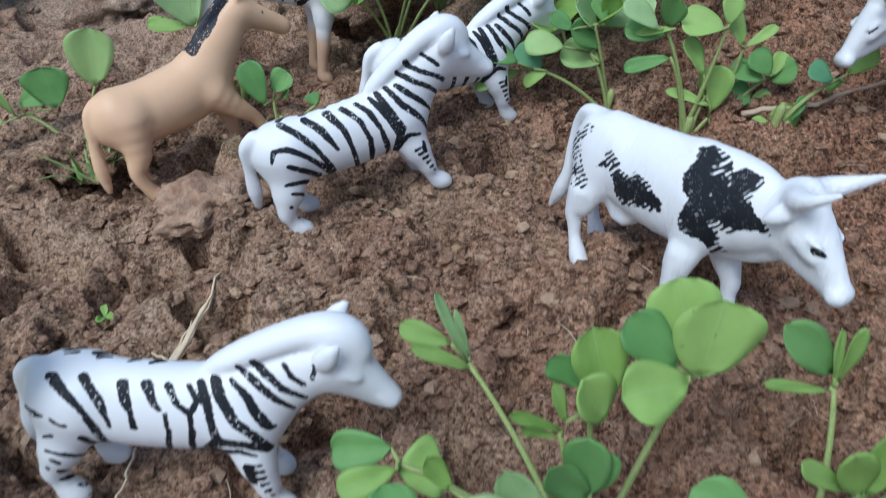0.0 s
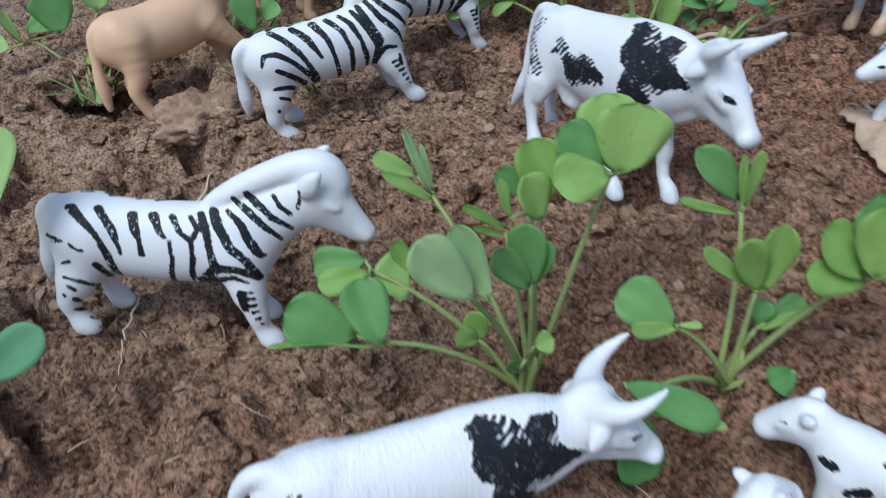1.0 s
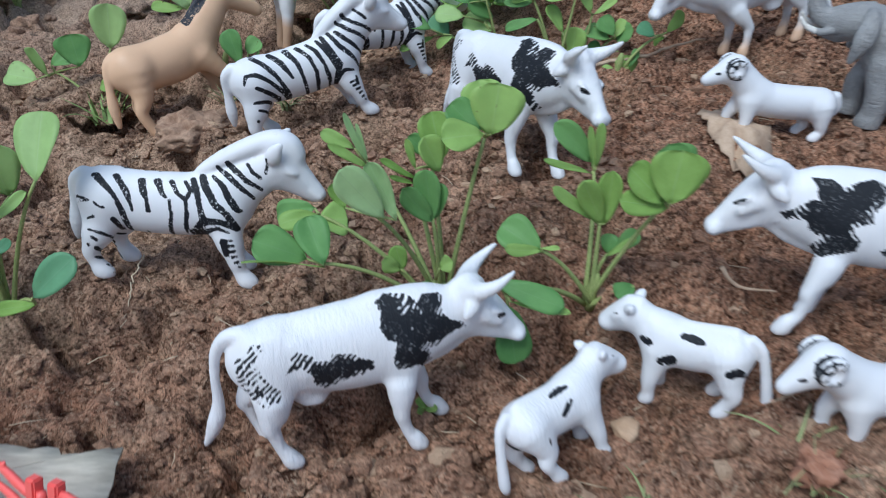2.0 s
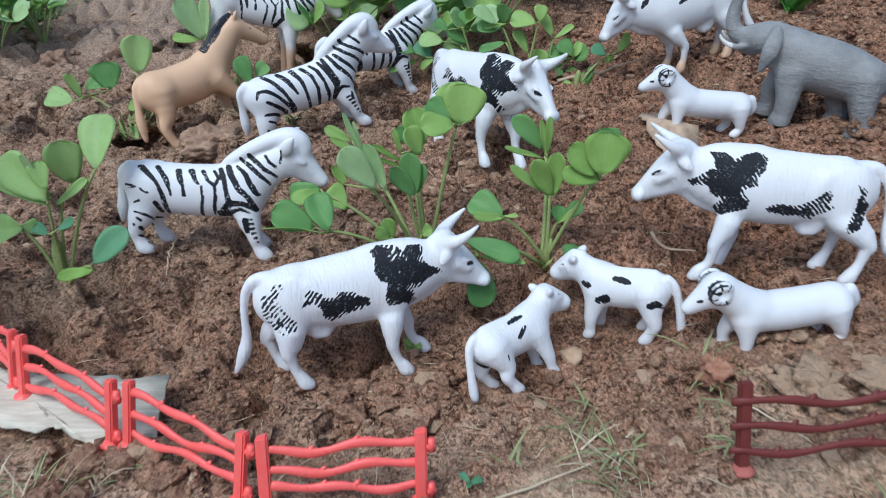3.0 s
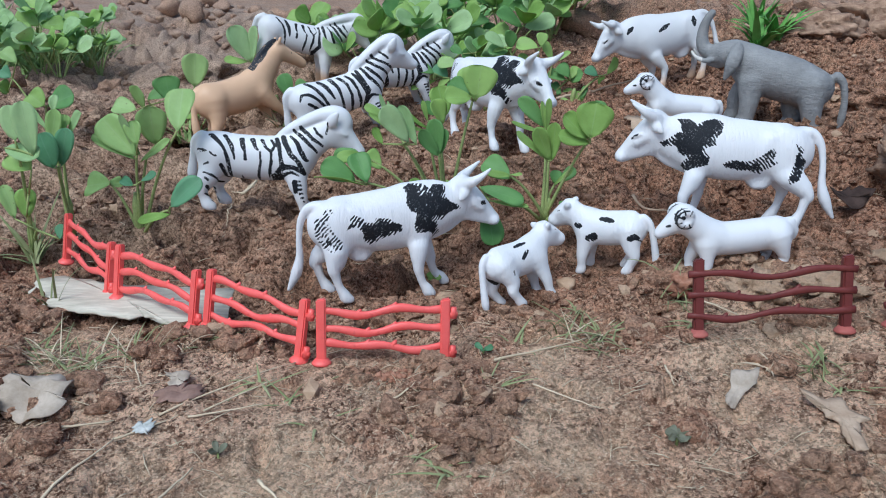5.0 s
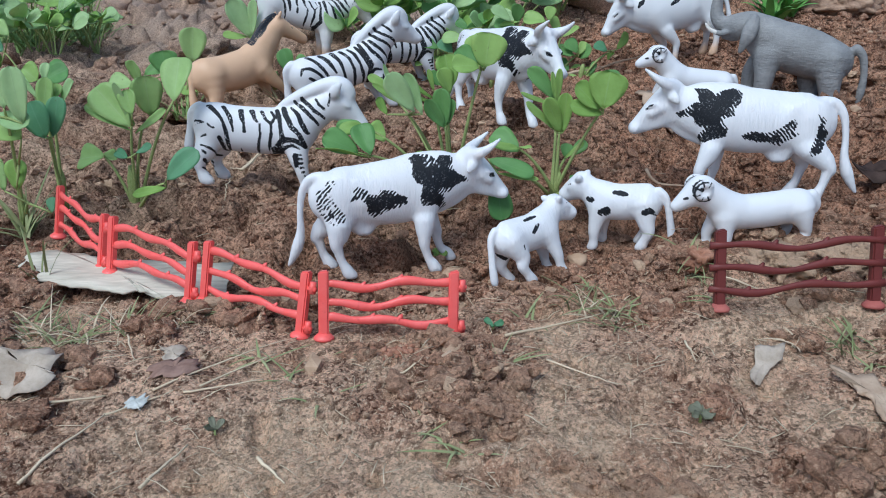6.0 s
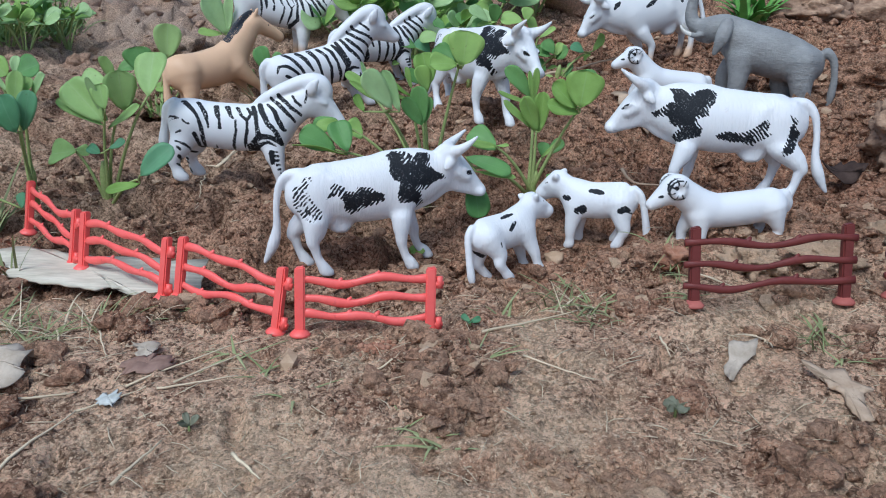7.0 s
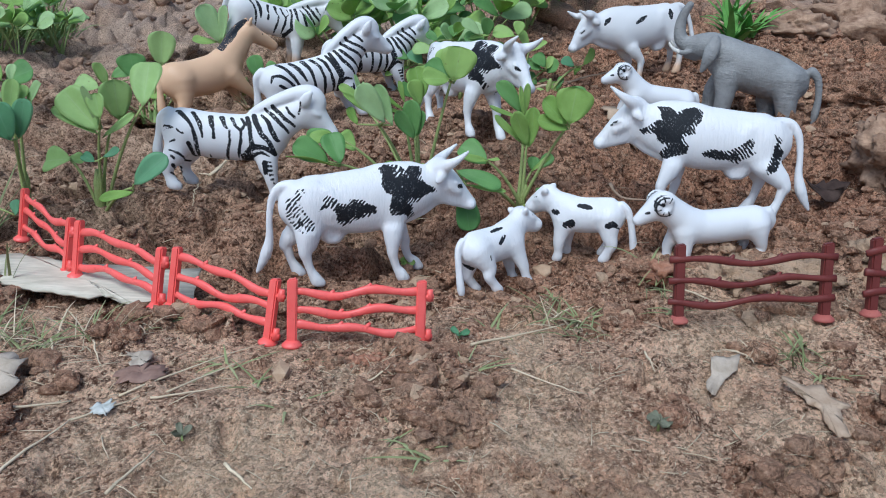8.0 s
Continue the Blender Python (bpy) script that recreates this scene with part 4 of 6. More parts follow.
FEET = {"cow": ((67, -10), (82, 8), (23, -9), (18, 9)), "zebra": ((70, -7), (66, 7), (12, -7), (17.5, 7)), "calf": ((38, -7), (41, 7), (14, -7), (11, 7)),
        "ram": ((52, -6), (47, 6), (12, -6), (8, 6)), "elephant": ((68, -10), (58, 10), (30, -10), (18, 10)), "horse": ((22, -7), (26, 7), (74, 8))}
TOYS = [
    ("toy_cow", COW, "cow", stand(-0.0400, 0.0523, -0.0106, 12.3, -0.6, -5.0, 0.958), "white plastic toy cow with black hatched patches, standing on loose soil", "toy cow", "horned toy cows"),
    ("toy_cow", COW, "cow", stand(0.2434, 0.0781, 0.0229, 168.8, -3.3, 6.7, 0.966), "white plastic toy cow with black patches, beside the toy ram", "toy cow", "horned toy cows"),
    ("toy_cow", COW, "cow", stand(0.0395, 0.2455, 0.0354, -54.7, -0.1, -5.5, 0.961), "white plastic toy cow grazing over the seedlings", "toy cow", "horned toy cows"),
    ("toy_spotted_cow", SPOTTED_COW, "cow", stand(0.2690, 0.3247, 0.0659, 194.9, -12.5, 8.0, 0.952), "white plastic toy cow with small dark spots and cream hooves", "toy cow", ""),
    ("toy_zebra", ZEBRA, "zebra", stand(-0.1245, 0.1476, 0.0107, -0.2, -5.2, -3.2, 1.051), "white plastic toy zebra with worn black stripes, on the soil bank", "toy zebra", "striped toy zebras"),
    ("toy_zebra", BOLD_ZEBRA, "zebra", stand(-0.0797, 0.2754, 0.0112, 20.7, 9.4, 1.1, 1.087), "white plastic toy zebra with bold black stripes, facing uphill", "toy zebra", "striped toy zebras"),
    ("toy_zebra", BOLD_ZEBRA, "zebra", stand(-0.0406, 0.3258, 0.0314, 25.1, -2.4, 0.0, 1.0), "white plastic toy zebra half hidden behind another zebra", "toy zebra", "striped toy zebras"),
    ("toy_zebra", TALL_ZEBRA, "zebra", stand(-0.1440, 0.3994, 0.0437, 12.0, -16.3, 0.7, 1.003), "faded white toy zebra behind the fawn toy horse", "toy zebra", "striped toy zebras"),
    ("toy_calf", CALF, "calf", stand(0.0613, 0.0356, -0.0090, 33.9, -0.3, -15.8, 0.928), "small white toy calf with black spots, seen from behind", "toy calf", "spotted toy calves"),
    ("toy_calf", CALF, "calf", stand(0.1482, 0.0601, 0.0033, 148.1, -12.3, 1.5, 0.965), "small white toy calf with black spots, head raised", "toy calf", "spotted toy calves"),
    ("toy_ram", RAM, "ram", stand(0.2156, 0.0449, 0.0151, 183.6, -6.7, 3.6, 0.986), "white plastic toy ram with inked curled horn, behind the brown fence", "toy ram", "white toy rams"),
    ("toy_ram", RAM, "ram", stand(0.2318, 0.2190, 0.0389, 181.1, 5.3, 2.6, 0.977), "white plastic toy ram with inked curled horn, on a tan husk", "toy ram", "white toy rams"),
    ("toy_elephant", ELEPHANT, "elephant", stand(0.3040, 0.2046, 0.0417, 154.9, 3.6, 2.3, 0.90), "grey wrinkled plastic toy elephant with raised trunk", "toy elephant", ""),
    ("toy_horse", HORSE, "horse", stand(-0.1717, 0.3122, -0.0020, 40.4, -2.9, -8.0, 1.045), "fawn plastic toy horse with a dark mane, front legs raised", "toy horse", ""),
]
HOOVES = []
for name, me, kind, m, label, category, group in TOYS:
    thing(name, me, m, label, category, group)
    HOOVES += [m @ Vector((x / 1000, y / 1000, 0.0)) for x, y in FEET[kind]]


# ---- ground ----
KNOLLS = [(-0.16, -0.02, 0.07, 0.0052), (-0.04, -0.02, 0.07, 0.0013), (0.08, -0.02, 0.07, 0.0018), (0.20, -0.02, 0.07, -0.0016), (0.32, -0.02, 0.07, 0.0143),
          (-0.16, 0.06, 0.05, -0.0032), (-0.08, 0.06, 0.05, -0.0171), (0.00, 0.06, 0.05, -0.0046), (0.08, 0.06, 0.05, -0.0232), (0.16, 0.06, 0.05, 0.0078),
          (0.24, 0.06, 0.05, 0.0065), (0.32, 0.06, 0.05, 0.0069), (-0.16, 0.13, 0.05, 0.0061), (-0.08, 0.13, 0.05, 0.0121), (0.00, 0.13, 0.05, -0.0070),
          (0.08, 0.13, 0.05, 0.0088), (0.16, 0.13, 0.05, -0.0073), (0.24, 0.13, 0.05, -0.0147), (0.32, 0.13, 0.05, 0.0099)]
RISES = [(-0.16, 0.20, 0.06, -0.0071), (-0.08, 0.20, 0.06, -0.0128), (0.08, 0.20, 0.06, 0.0165), (0.16, 0.20, 0.06, 0.0118), (0.32, 0.20, 0.06, 0.0105),
         (-0.16, 0.30, 0.08, -0.0174), (-0.04, 0.30, 0.08, 0.0069), (0.08, 0.30, 0.08, -0.0289), (0.20, 0.30, 0.08, -0.0037), (0.32, 0.30, 0.08, -0.0252),
         (-0.30, 0.50, 0.20, -0.0079), (0.00, 0.50, 0.20, -0.0063), (0.30, 0.50, 0.20, 0.0747), (0.50, 0.50, 0.20, -0.0127)]
FENCE_FEET = [(-0.1795, 0.083, -0.0024), (-0.1397, 0.043, -0.0031), (-0.1324, 0.037, -0.0024), (-0.0853, 0.008, -0.0032), (-0.0772, 0.005, -0.0016), (-0.0295, -0.021, -0.0042),
              (-0.0182, -0.0275, -0.0015), (0.0355, -0.024, -0.0032), (0.1441, -0.029, 0.0135), (0.2058, -0.031, 0.0163), (0.2250, -0.032, 0.0195), (0.286, -0.030, 0.022)]


def lie(x, y):
    """The broad lie of the land: low in front, rising behind and to the right."""
    x, y = np.asarray(x, float), np.asarray(y, float)
    z = 0.03 / (1 + np.exp(-np.clip((y - 0.19) / 0.05, -30, 30))) + 0.03 * np.clip(x, -0.3, 0.6)
    for kx, ky, r, h in KNOLLS + RISES:
        z = z + h * np.exp(-((x - kx) ** 2 + (y - ky) ** 2) / (2 * r * r))
    return z


PADS = [(*h[:2], h[2] + 0.0006) for h in HOOVES] + [(x, y, z) for x, y, z in FENCE_FEET]
PAD_XY = np.array([p[:2] for p in PADS])
PAD_R = 0.010
near = np.exp(-((PAD_XY[:, None] - PAD_XY[None]) ** 2).sum(2) / (2 * PAD_R ** 2))
PAD_H = np.linalg.solve(near + 0.12 * np.eye(len(PADS)), np.array([p[2] for p in PADS]) - lie(PAD_XY[:, 0], PAD_XY[:, 1]))


def flat_relief(x, y):
    """The low relief of the trodden earth."""
    return 0.0026 * lattice_noise(x, y, 40, 8) + 0.0015 * lattice_noise(x, y, 110, 9) + 0.0010 * lattice_noise(x, y, 230, 41) + 0.0005 * lattice_noise(x, y, 470, 42)


def ground(x, y, rough=True):
    """The height of the soil: the lie of the land, packed up to each foot that stands on it, and its clods."""
    x, y = np.asarray(x, float), np.asarray(y, float)
    z = lie(x, y)
    calm = np.ones_like(z)
    for (px, py), h in zip(PAD_XY, PAD_H):
        d2 = (x - px) ** 2 + (y - py) ** 2
        z = z + h * np.exp(-d2 / (2 * PAD_R ** 2))
        calm = np.minimum(calm, 1 - 0.9 * np.exp(-d2 / (2 * 0.007 ** 2)))
    if not rough:
        return z
    tilled = 1 / (1 + np.exp(-np.clip((y + 0.03 * lattice_noise(x, y, 18, 5) - 0.03) / 0.012, -30, 30)))
    lumps = 0.0070 * lattice_noise(x, y, 34, 1) + 0.0074 * np.maximum(lattice_noise(x, y, 75, 2), -0.45) - 0.042 * np.maximum(lattice_noise(x, y, 46, 31) - 0.25, 0) - 0.040 * np.maximum(lattice_noise(0.7 * x - 0.7 * y, 0.7 * x + 0.7 * y, 90, 32) - 0.35, 0)
    crumbs = 0.0030 * lattice_noise(x, y, 150, 3) + 0.0013 * np.maximum(lattice_noise(0.8 * x - 0.6 * y, 0.6 * x + 0.8 * y, 270, 4), -0.5) + 0.0009 * lattice_noise(0.6 * x + 0.8 * y, 0.6 * y - 0.8 * x, 460, 14)
    clumped = np.clip(2.2 * (0.6 * lattice_noise(x, y, 24, 61) + 0.4 * lattice_noise(x, y, 70, 62) - 0.12), 0, 1)
    flat_rough = flat_relief(x, y) + clumped * (0.0035 + 2.2 * crumbs) - 0.010 * np.maximum(lattice_noise(x, y, 95, 63) - 0.35, 0)
    far = np.clip((y - 0.35) / 0.5, 0, 1)
    bank = far * (0.026 * lattice_noise(x, y, 7, 6) + 0.024 * lattice_noise(x, y, 16, 7) + 0.017 * np.maximum(lattice_noise(x, y, 38, 8), -0.3))
    fade = np.exp(-(np.maximum(np.abs(x) - 0.65, 0) / 0.35) ** 2 - (np.maximum(y - 0.85, 0) / 0.5) ** 2 - (np.maximum(-y - 0.4, 0) / 0.3) ** 2)
    swell = (1 - fade) * (0.05 * lattice_noise(x, y, 0.9, 51) + 0.02 * lattice_noise(x, y, 2.3, 52))
    return z + swell + fade * calm * (tilled * (lumps + crumbs) + (1 - tilled) * flat_rough) + fade * bank


def spread(inner, outer, fine, coarse, limit):
    """Grid lines: finest over the inner stretch, coarser over the outer one, then wider and wider out to the limit."""
    lines = [*np.arange(outer[0], inner[0], coarse), *np.arange(inner[0], inner[1], fine), *np.arange(inner[1], outer[1], coarse)]
    d, a, b = coarse, lines[0], lines[-1]
    while b < limit:
        d *= 1.25
        a, b = a - d, b + d
        lines = [a] + lines + [b]
    return np.array(lines)


gx, gy = spread((-0.25, 0.33), (-0.45, 0.6), 0.00125, 0.003, 40.0), spread((-0.15, 0.36), (-0.36, 0.75), 0.00125, 0.003, 40.0)
mx, my = np.meshgrid(gx, gy)
mz = ground(mx, my)
nx, ny = len(gx), len(gy)
idx = np.arange(nx * ny).reshape(ny, nx)
quads = np.stack([idx[:-1, :-1], idx[:-1, 1:], idx[1:, 1:], idx[1:, :-1]], -1).reshape(-1, 4)
earth = bpy.data.meshes.new("ground")
earth.from_pydata(np.stack([mx, my, mz], -1).reshape(-1, 3).tolist(), [], quads.tolist())
earth.polygons.foreach_set("use_smooth", [True] * len(earth.polygons))
earth.materials.append(SOIL)
tagged(new("ground", earth), "reddish brown tilled garden soil, paler and trodden in front", "soil", "", "structure")


def lump(rng, detail=1, squash=0.7, jag=0.25):
    """A rough lump of unit size."""
    bm = bmesh.new()
    bmesh.ops.create_icosphere(bm, subdivisions=detail, radius=1.0)
    shift = Vector((rng.random() * 50, rng.random() * 50, rng.random() * 50))
    for v in bm.verts:
        n = noise.noise(v.co * 1.3 + shift) * jag * 1.6 + noise.noise(v.co * 3.1 + shift) * jag + ((noise.noise(v.co * 7.3 + shift) * 0.7 + noise.noise(v.co * 15 + shift) * 0.45) * jag if detail > 2 else 0.0)
        v.co *= 1 + n
        v.co.z *= squash
    data = ([v.co.copy() for v in bm.verts], [tuple(v.index for v in f.verts) for f in bm.faces])
    bm.free()
    return data


def crumb_field(name, count, seed, region, sizes, density, label, fine=1, sunk=0.3, material=None):
    rng = random.Random(seed)
    shapes = [lump(rng, fine, 0.75, 0.40 if fine == 1 else 0.42) for _ in range(14 if fine < 3 else 24)]
    arrays = [(np.array(v), f) for v, f in shapes]
    spots = []
    while len(spots) < count:
        x, y = rng.uniform(*region[0]), rng.uniform(*region[1])
        if rng.random() < density(x, y):
            share = 0.42 if y < 0.02 and sizes[1] < 0.006 else 1.0
            spots.append((x, y, share * (sizes[0] + (sizes[1] - sizes[0]) * rng.random() ** 4)))
    zs = ground([s[0] for s in spots], [s[1] for s in spots])
    verts, faces, n = [], [], 0
    for (x, y, r), z in zip(spots, zs):
        v, f = arrays[rng.randrange(len(arrays))]
        turn = np.array(Euler((rng.uniform(-0.4, 0.4), rng.uniform(-0.4, 0.4), rng.uniform(0, 6.3))).to_matrix())
        w = v @ turn.T * r * np.array([1, rng.uniform(0.7, 1.1), rng.uniform(0.7, 1.0)]) + np.array([x, y, z + r * sunk])
        verts.append(w)
        faces += [tuple(i + n for i in q) for q in f]
        n += len(v)
    me = mesh_of(name, np.concatenate(verts).tolist(), faces, material or CRUMB, fine > 1)
    tagged(new(name, me), label, "soil", "", "stuff")


def crumb_density(x, y):
    patch = 0.5 + 0.5 * float(lattice_noise(x, y, 11, 21))
    back = 1.0 if y > 0.03 else 0.9
    return back * (0.1 + patch ** 1.5)


crumb_field("soil_crumbs", 34000, 11, ((-0.36, 0.46), (-0.2, 0.46)), (0.0005, 0.0040), crumb_density, "small loose crumbs of reddish brown soil")


def grit_density(x, y):
    return 0.15 + 0.85 * max(0.0, min(1.0, 0.5 + 1.2 * float(lattice_noise(x, y, 30, 81))))


crumb_field("soil_grit", 36000, 18, ((-0.21, 0.27), (-0.15, 0.03)), (0.0005, 0.0020), grit_density, "fine sandy grit on the trodden earth")


def lump_density(x, y):
    if ((PAD_XY - np.array((x, y))) ** 2).sum(1).min() < 0.011 ** 2:
        return 0.0
    return crumb_density(x, y) if y > 0.05 - 0.03 * float(lattice_noise(x, y, 18, 5)) else 0.12 * crumb_density(x, y)


crumb_field("soil_lumps", 1000, 17, ((-0.32, 0.42), (-0.14, 0.48)), (0.0016, 0.0060), lump_density, "loose lumps of tilled reddish soil", 3, -0.05)


def clump_density(x, y):
    near_fence = 1.0 if y > -0.05 else 0.6
    return near_fence * max(0.0, min(1.0, 0.02 + 2.2 * (0.6 * float(lattice_noise(x, y, 24, 61)) + 0.4 * float(lattice_noise(x, y, 70, 62)) - 0.12)))


crumb_field("red_soil_crumbs", 8000, 19, ((-0.26, 0.32), (-0.16, 0.05)), (0.0012, 0.0061), clump_density, "clumps of reddish soil crumbs on the trodden earth", 1, 0.25, RED_CRUMB)
crumb_field("soil_clods", 560, 12, ((-0.6, 0.75), (0.20, 1.1)), (0.003, 0.011), crumb_density, "rough clods of reddish brown soil", 3)

crumb_field("large_soil_clods", 600, 13, ((-1.0, 1.2), (0.42, 1.7)), (0.007, 0.026), crumb_density, "big clods of dug brown soil at the back", 2)


def clod(x, y, r, seed, squash=0.6, label="large rough clod of dry reddish soil", name="soil_clod", material=None, category="clod", detail=4, jag=0.36, stretch=1.0, turn=0.0, smooth=True):
    v, f = lump(random.Random(seed), detail, squash, jag)
    me = mesh_of(name, [(p.x * r * stretch, p.y * r, p.z * r) for p in v], f, material or SOIL, smooth)
    z = max(float(ground(x, y, False)), float(ground(x, y)))
    return thing(name, me, pose(x, y, z + r * squash * 0.35, 0, 0, turn), label, category)


for x, y, r, seed in ((-0.1175, 0.298, 0.020, 1), (-0.2, 0.36, 0.022, 2), (0.398, 0.42, 0.027, 4), (0.33, 0.30, 0.02, 5), (-0.24, 0.55, 0.035, 6), (0.5, 0.5, 0.05, 7), (-0.05, 0.5, 0.03, 8),
                      (0.38, 0.27, 0.022, 15)):
    tagged(clod(x, y, r, seed, 0.55, stretch=1.25, turn=seed * 47, material=DRY_CLOD if seed in (1, 4, 7) else SOIL), group="large soil clods")
tagged(clod(0.322, 0.112, 0.027, 3, 0.95, jag=0.3, detail=5, material=DRY_CLOD), group="large soil clods")
tagged(clod(0.1549, 0.0271, 0.0072, 31, 0.75, "orange laterite stone beside the brown fence", "stone", RED_STONE, "stone"))
tagged(clod(0.0562, 0.0612, 0.0075, 32, 0.75, "lump of dry tan soil beside the calf", "soil_clod"))
tagged(clod(0.1032, 0.0603, 0.0052, 33, 0.6, "smooth tan pebble by the calf's hoof", "pebble", STONE, "pebble", 3, 0.22))
tagged(clod(0.186, 0.010, 0.011, 34, 0.55, "rough lump of dry tan soil behind the brown fence", material=RED_CRUMB, jag=0.5))
tagged(clod(0.216, 0.005, 0.013, 35, 0.5, "rough lump of dry tan soil behind the brown fence", material=RED_CRUMB, jag=0.5))
tagged(clod(0.252, 0.006, 0.012, 38, 0.5, "rough lump of dry tan soil behind the brown fence", material=RED_CRUMB, jag=0.5))


def heap_density(x, y):
    return math.exp(-((x - 0.0150) / 0.0065) ** 2 - ((y + 0.0435) / 0.0045) ** 2)


crumb_field("soil_heap", 260, 36, ((0.0, 0.03), (-0.056, -0.032)), (0.0008, 0.0036), heap_density, "small crumbly heap of orange-red soil", 1, 0.5, RED_STONE)
tagged(clod(-0.0190, -0.0530, 0.0050, 37, 0.75, "angular pale stone chip", "stone_chip", STONE, "stone", 1, 0.55, 0.8, 20, False))


# ---- toy fences ----
def fence_panel(start, end, material, foot_material, label, group, overhang=0.0, seed=0, lean=13.0, tall=1.0):
    """Two posts on round feet, three wavy branch-like rails and hinge hooks at one end."""
    rng = random.Random(seed)
    a, b = Vector(start), Vector(end)
    root = new("toy_fence_panel")
    heading = math.degrees(math.atan2(b.y - a.y, b.x - a.x))
    rise = math.degrees(math.atan2(b.z - a.z, (b.xy - a.xy).length))
    root.matrix_basis = pose(*a, 0, -rise, heading) @ pose(0, 0, 0, -lean)
    tagged(root, label, "toy fence", group)
    length = (b - a).length
    for i, x in enumerate((0.0, length)):
        lean = rng.uniform(-0.0006, 0.0006)
        bm = bmesh.new()
        bmesh.ops.create_cube(bm, size=1.0)
        for v in bm.verts:
            top = v.co.z > 0
            v.co = Vector((x + v.co.x * 0.0042 + (lean if top else 0), v.co.y * 0.0036, tall * 0.0290 + (0.0008 * (v.co.x > 0)) if top else 0.0012))
        bmesh.ops.bevel(bm, geom=list(bm.edges), offset=0.0006, segments=2, affect="EDGES")
        me = bpy.data.meshes.new("post")
        bm.to_mesh(me)
        bm.free()
        me.materials.append(material)
        part("post", me, root)
        ring = [(0.0, 0.0040), (0.0006, 0.0044), (0.0013, 0.0042), (0.0020, 0.0034), (0.0030, 0.0024)]
        v, f = tube([(x, 0, z) for z, _ in ring], [r for _, r in ring], 18)
        part("foot", mesh_of("foot", v, f, foot_material), root)
    for k, z in enumerate((0.0082 * tall, 0.0160 * tall, 0.0240 * tall)):
        n = 15
        x0, x1 = -overhang, length + overhang * 0.6
        phase = rng.uniform(0, 6.3)
        points, radii = [], []
        for i in range(n):
            u = i / (n - 1)
            points.append((x0 + (x1 - x0) * u, -0.0016 if overhang else 0.0, z + 0.0013 * math.sin(phase + 5.2 * u) + 0.0009 * math.sin(phase * 2 + 12 * u)))
            radii.append((0.0015 if overhang else 0.0018) + 0.00028 * math.sin(17 * u + phase))
        pieces = [tube(points, radii, 8)]
        for spot in (rng.uniform(0.25, 0.4), rng.uniform(0.62, 0.8)):
            p = points[int(spot * (n - 1))]
            pieces.append(tube([p, (p[0] + 0.0009, p[1], p[2] + 0.0015), (p[0] + 0.0017, p[1], p[2] + 0.0028)], [0.0016, 0.0012, 0.0005], 6))
        verts, faces = joined(pieces)
        mid = points[0][1]
        part("rail", mesh_of("rail", [(v[0], mid + (v[1] - mid) * 0.62, v[2]) for v in verts], faces, material), root)
    if not overhang:
        for z in (0.0050, 0.0225):
            x = length + 0.0035
            pieces = [tube([(length, 0, z), (x, 0, z), (x + 0.0018, 0, z + 0.0002)], [0.0013, 0.0014, 0.0010], 8), tube([(x, 0, z - 0.0018), (x, 0, z + 0.0032)], [0.0017, 0.0014], 8)]
            part("hinge_hook", mesh_of("hinge_hook", *joined(pieces), material), root)
    return root


for i in range(0, 8, 2):
    fence_panel(FENCE_FEET[i], FENCE_FEET[i + 1], RED_PLASTIC, RED_PLASTIC, "bright red plastic toy fence panel with wavy rails", "red toy fence panels", 0.0, 3 + i)
for i in (8, 10):
    fence_panel(FENCE_FEET[i], FENCE_FEET[i + 1], BROWN_PLASTIC, DULL_RED, "dark red-brown plastic toy fence panel with dusty feet", "brown toy fence panels", 0.005, 20 + i, 13.0, 1.14)


# ---- seedlings ----
def leaflet(base, tip, width, rng, face=None):
    """A smooth oval leaflet, widest beyond its middle, folded a little along its rib."""
    b, t = Vector(base), Vector(tip)
    width *= 1.08
    axis = t - b
    length = axis.length
    axis.normalize()
    up = Vector(face or (rng.uniform(-0.35, 0.35), -0.75, 0.75 + rng.uniform(-0.2, 0.2)))
    normal = (up - axis * up.dot(axis)).normalized()
    side = axis.cross(normal)
    rows, cols = 11, 7
    verts, along, across, faces = [], [], [], []
    fold, curl = rng.uniform(0.05, 0.22), rng.uniform(-0.10, 0.06)
    ripple, blunt = rng.uniform(0, 6), rng.uniform(0.5, 0.68)
    for i in range(rows):
        u = 1 - (1 - i / (rows - 1)) ** 1.5
        w = u ** blunt * math.sqrt(1 - u ** 4.5) / 0.74 if 0 < u < 1 else 0.03
        for j in range(cols):
            s = 2 * j / (cols - 1) - 1
            lift = abs(s) * w * width * fold + curl * length * (u - 0.4) ** 2 * 2 + 0.0005 * math.sin(ripple + 7 * u + 3 * s) * abs(s)
            verts.append(b + axis * (length * u) + side * (s * w * width / 2) + normal * lift)
            along.append(u)
            across.append(s)
    n = len(verts)
    for i in range(rows - 1):
        for j in range(cols - 1):
            k = i * cols + j
            faces.append((k, k + 1, k + cols + 1, k + cols))
    thin = 0.00018
    for v in list(verts):
        verts.append(v - normal * thin)
    faces += [tuple(q + n for q in f[::-1]) for f in faces]
    rim = [j for j in range(cols)] + [i * cols + cols - 1 for i in range(1, rows)] + [(rows - 1) * cols + j for j in range(cols - 2, -1, -1)] + [i * cols for i in range(rows - 2, 0, -1)]
    for p, q in zip(rim, rim[1:] + rim[:1]):
        faces.append((q, p, p + n, q + n))
    return verts, faces, along * 2, across * 2


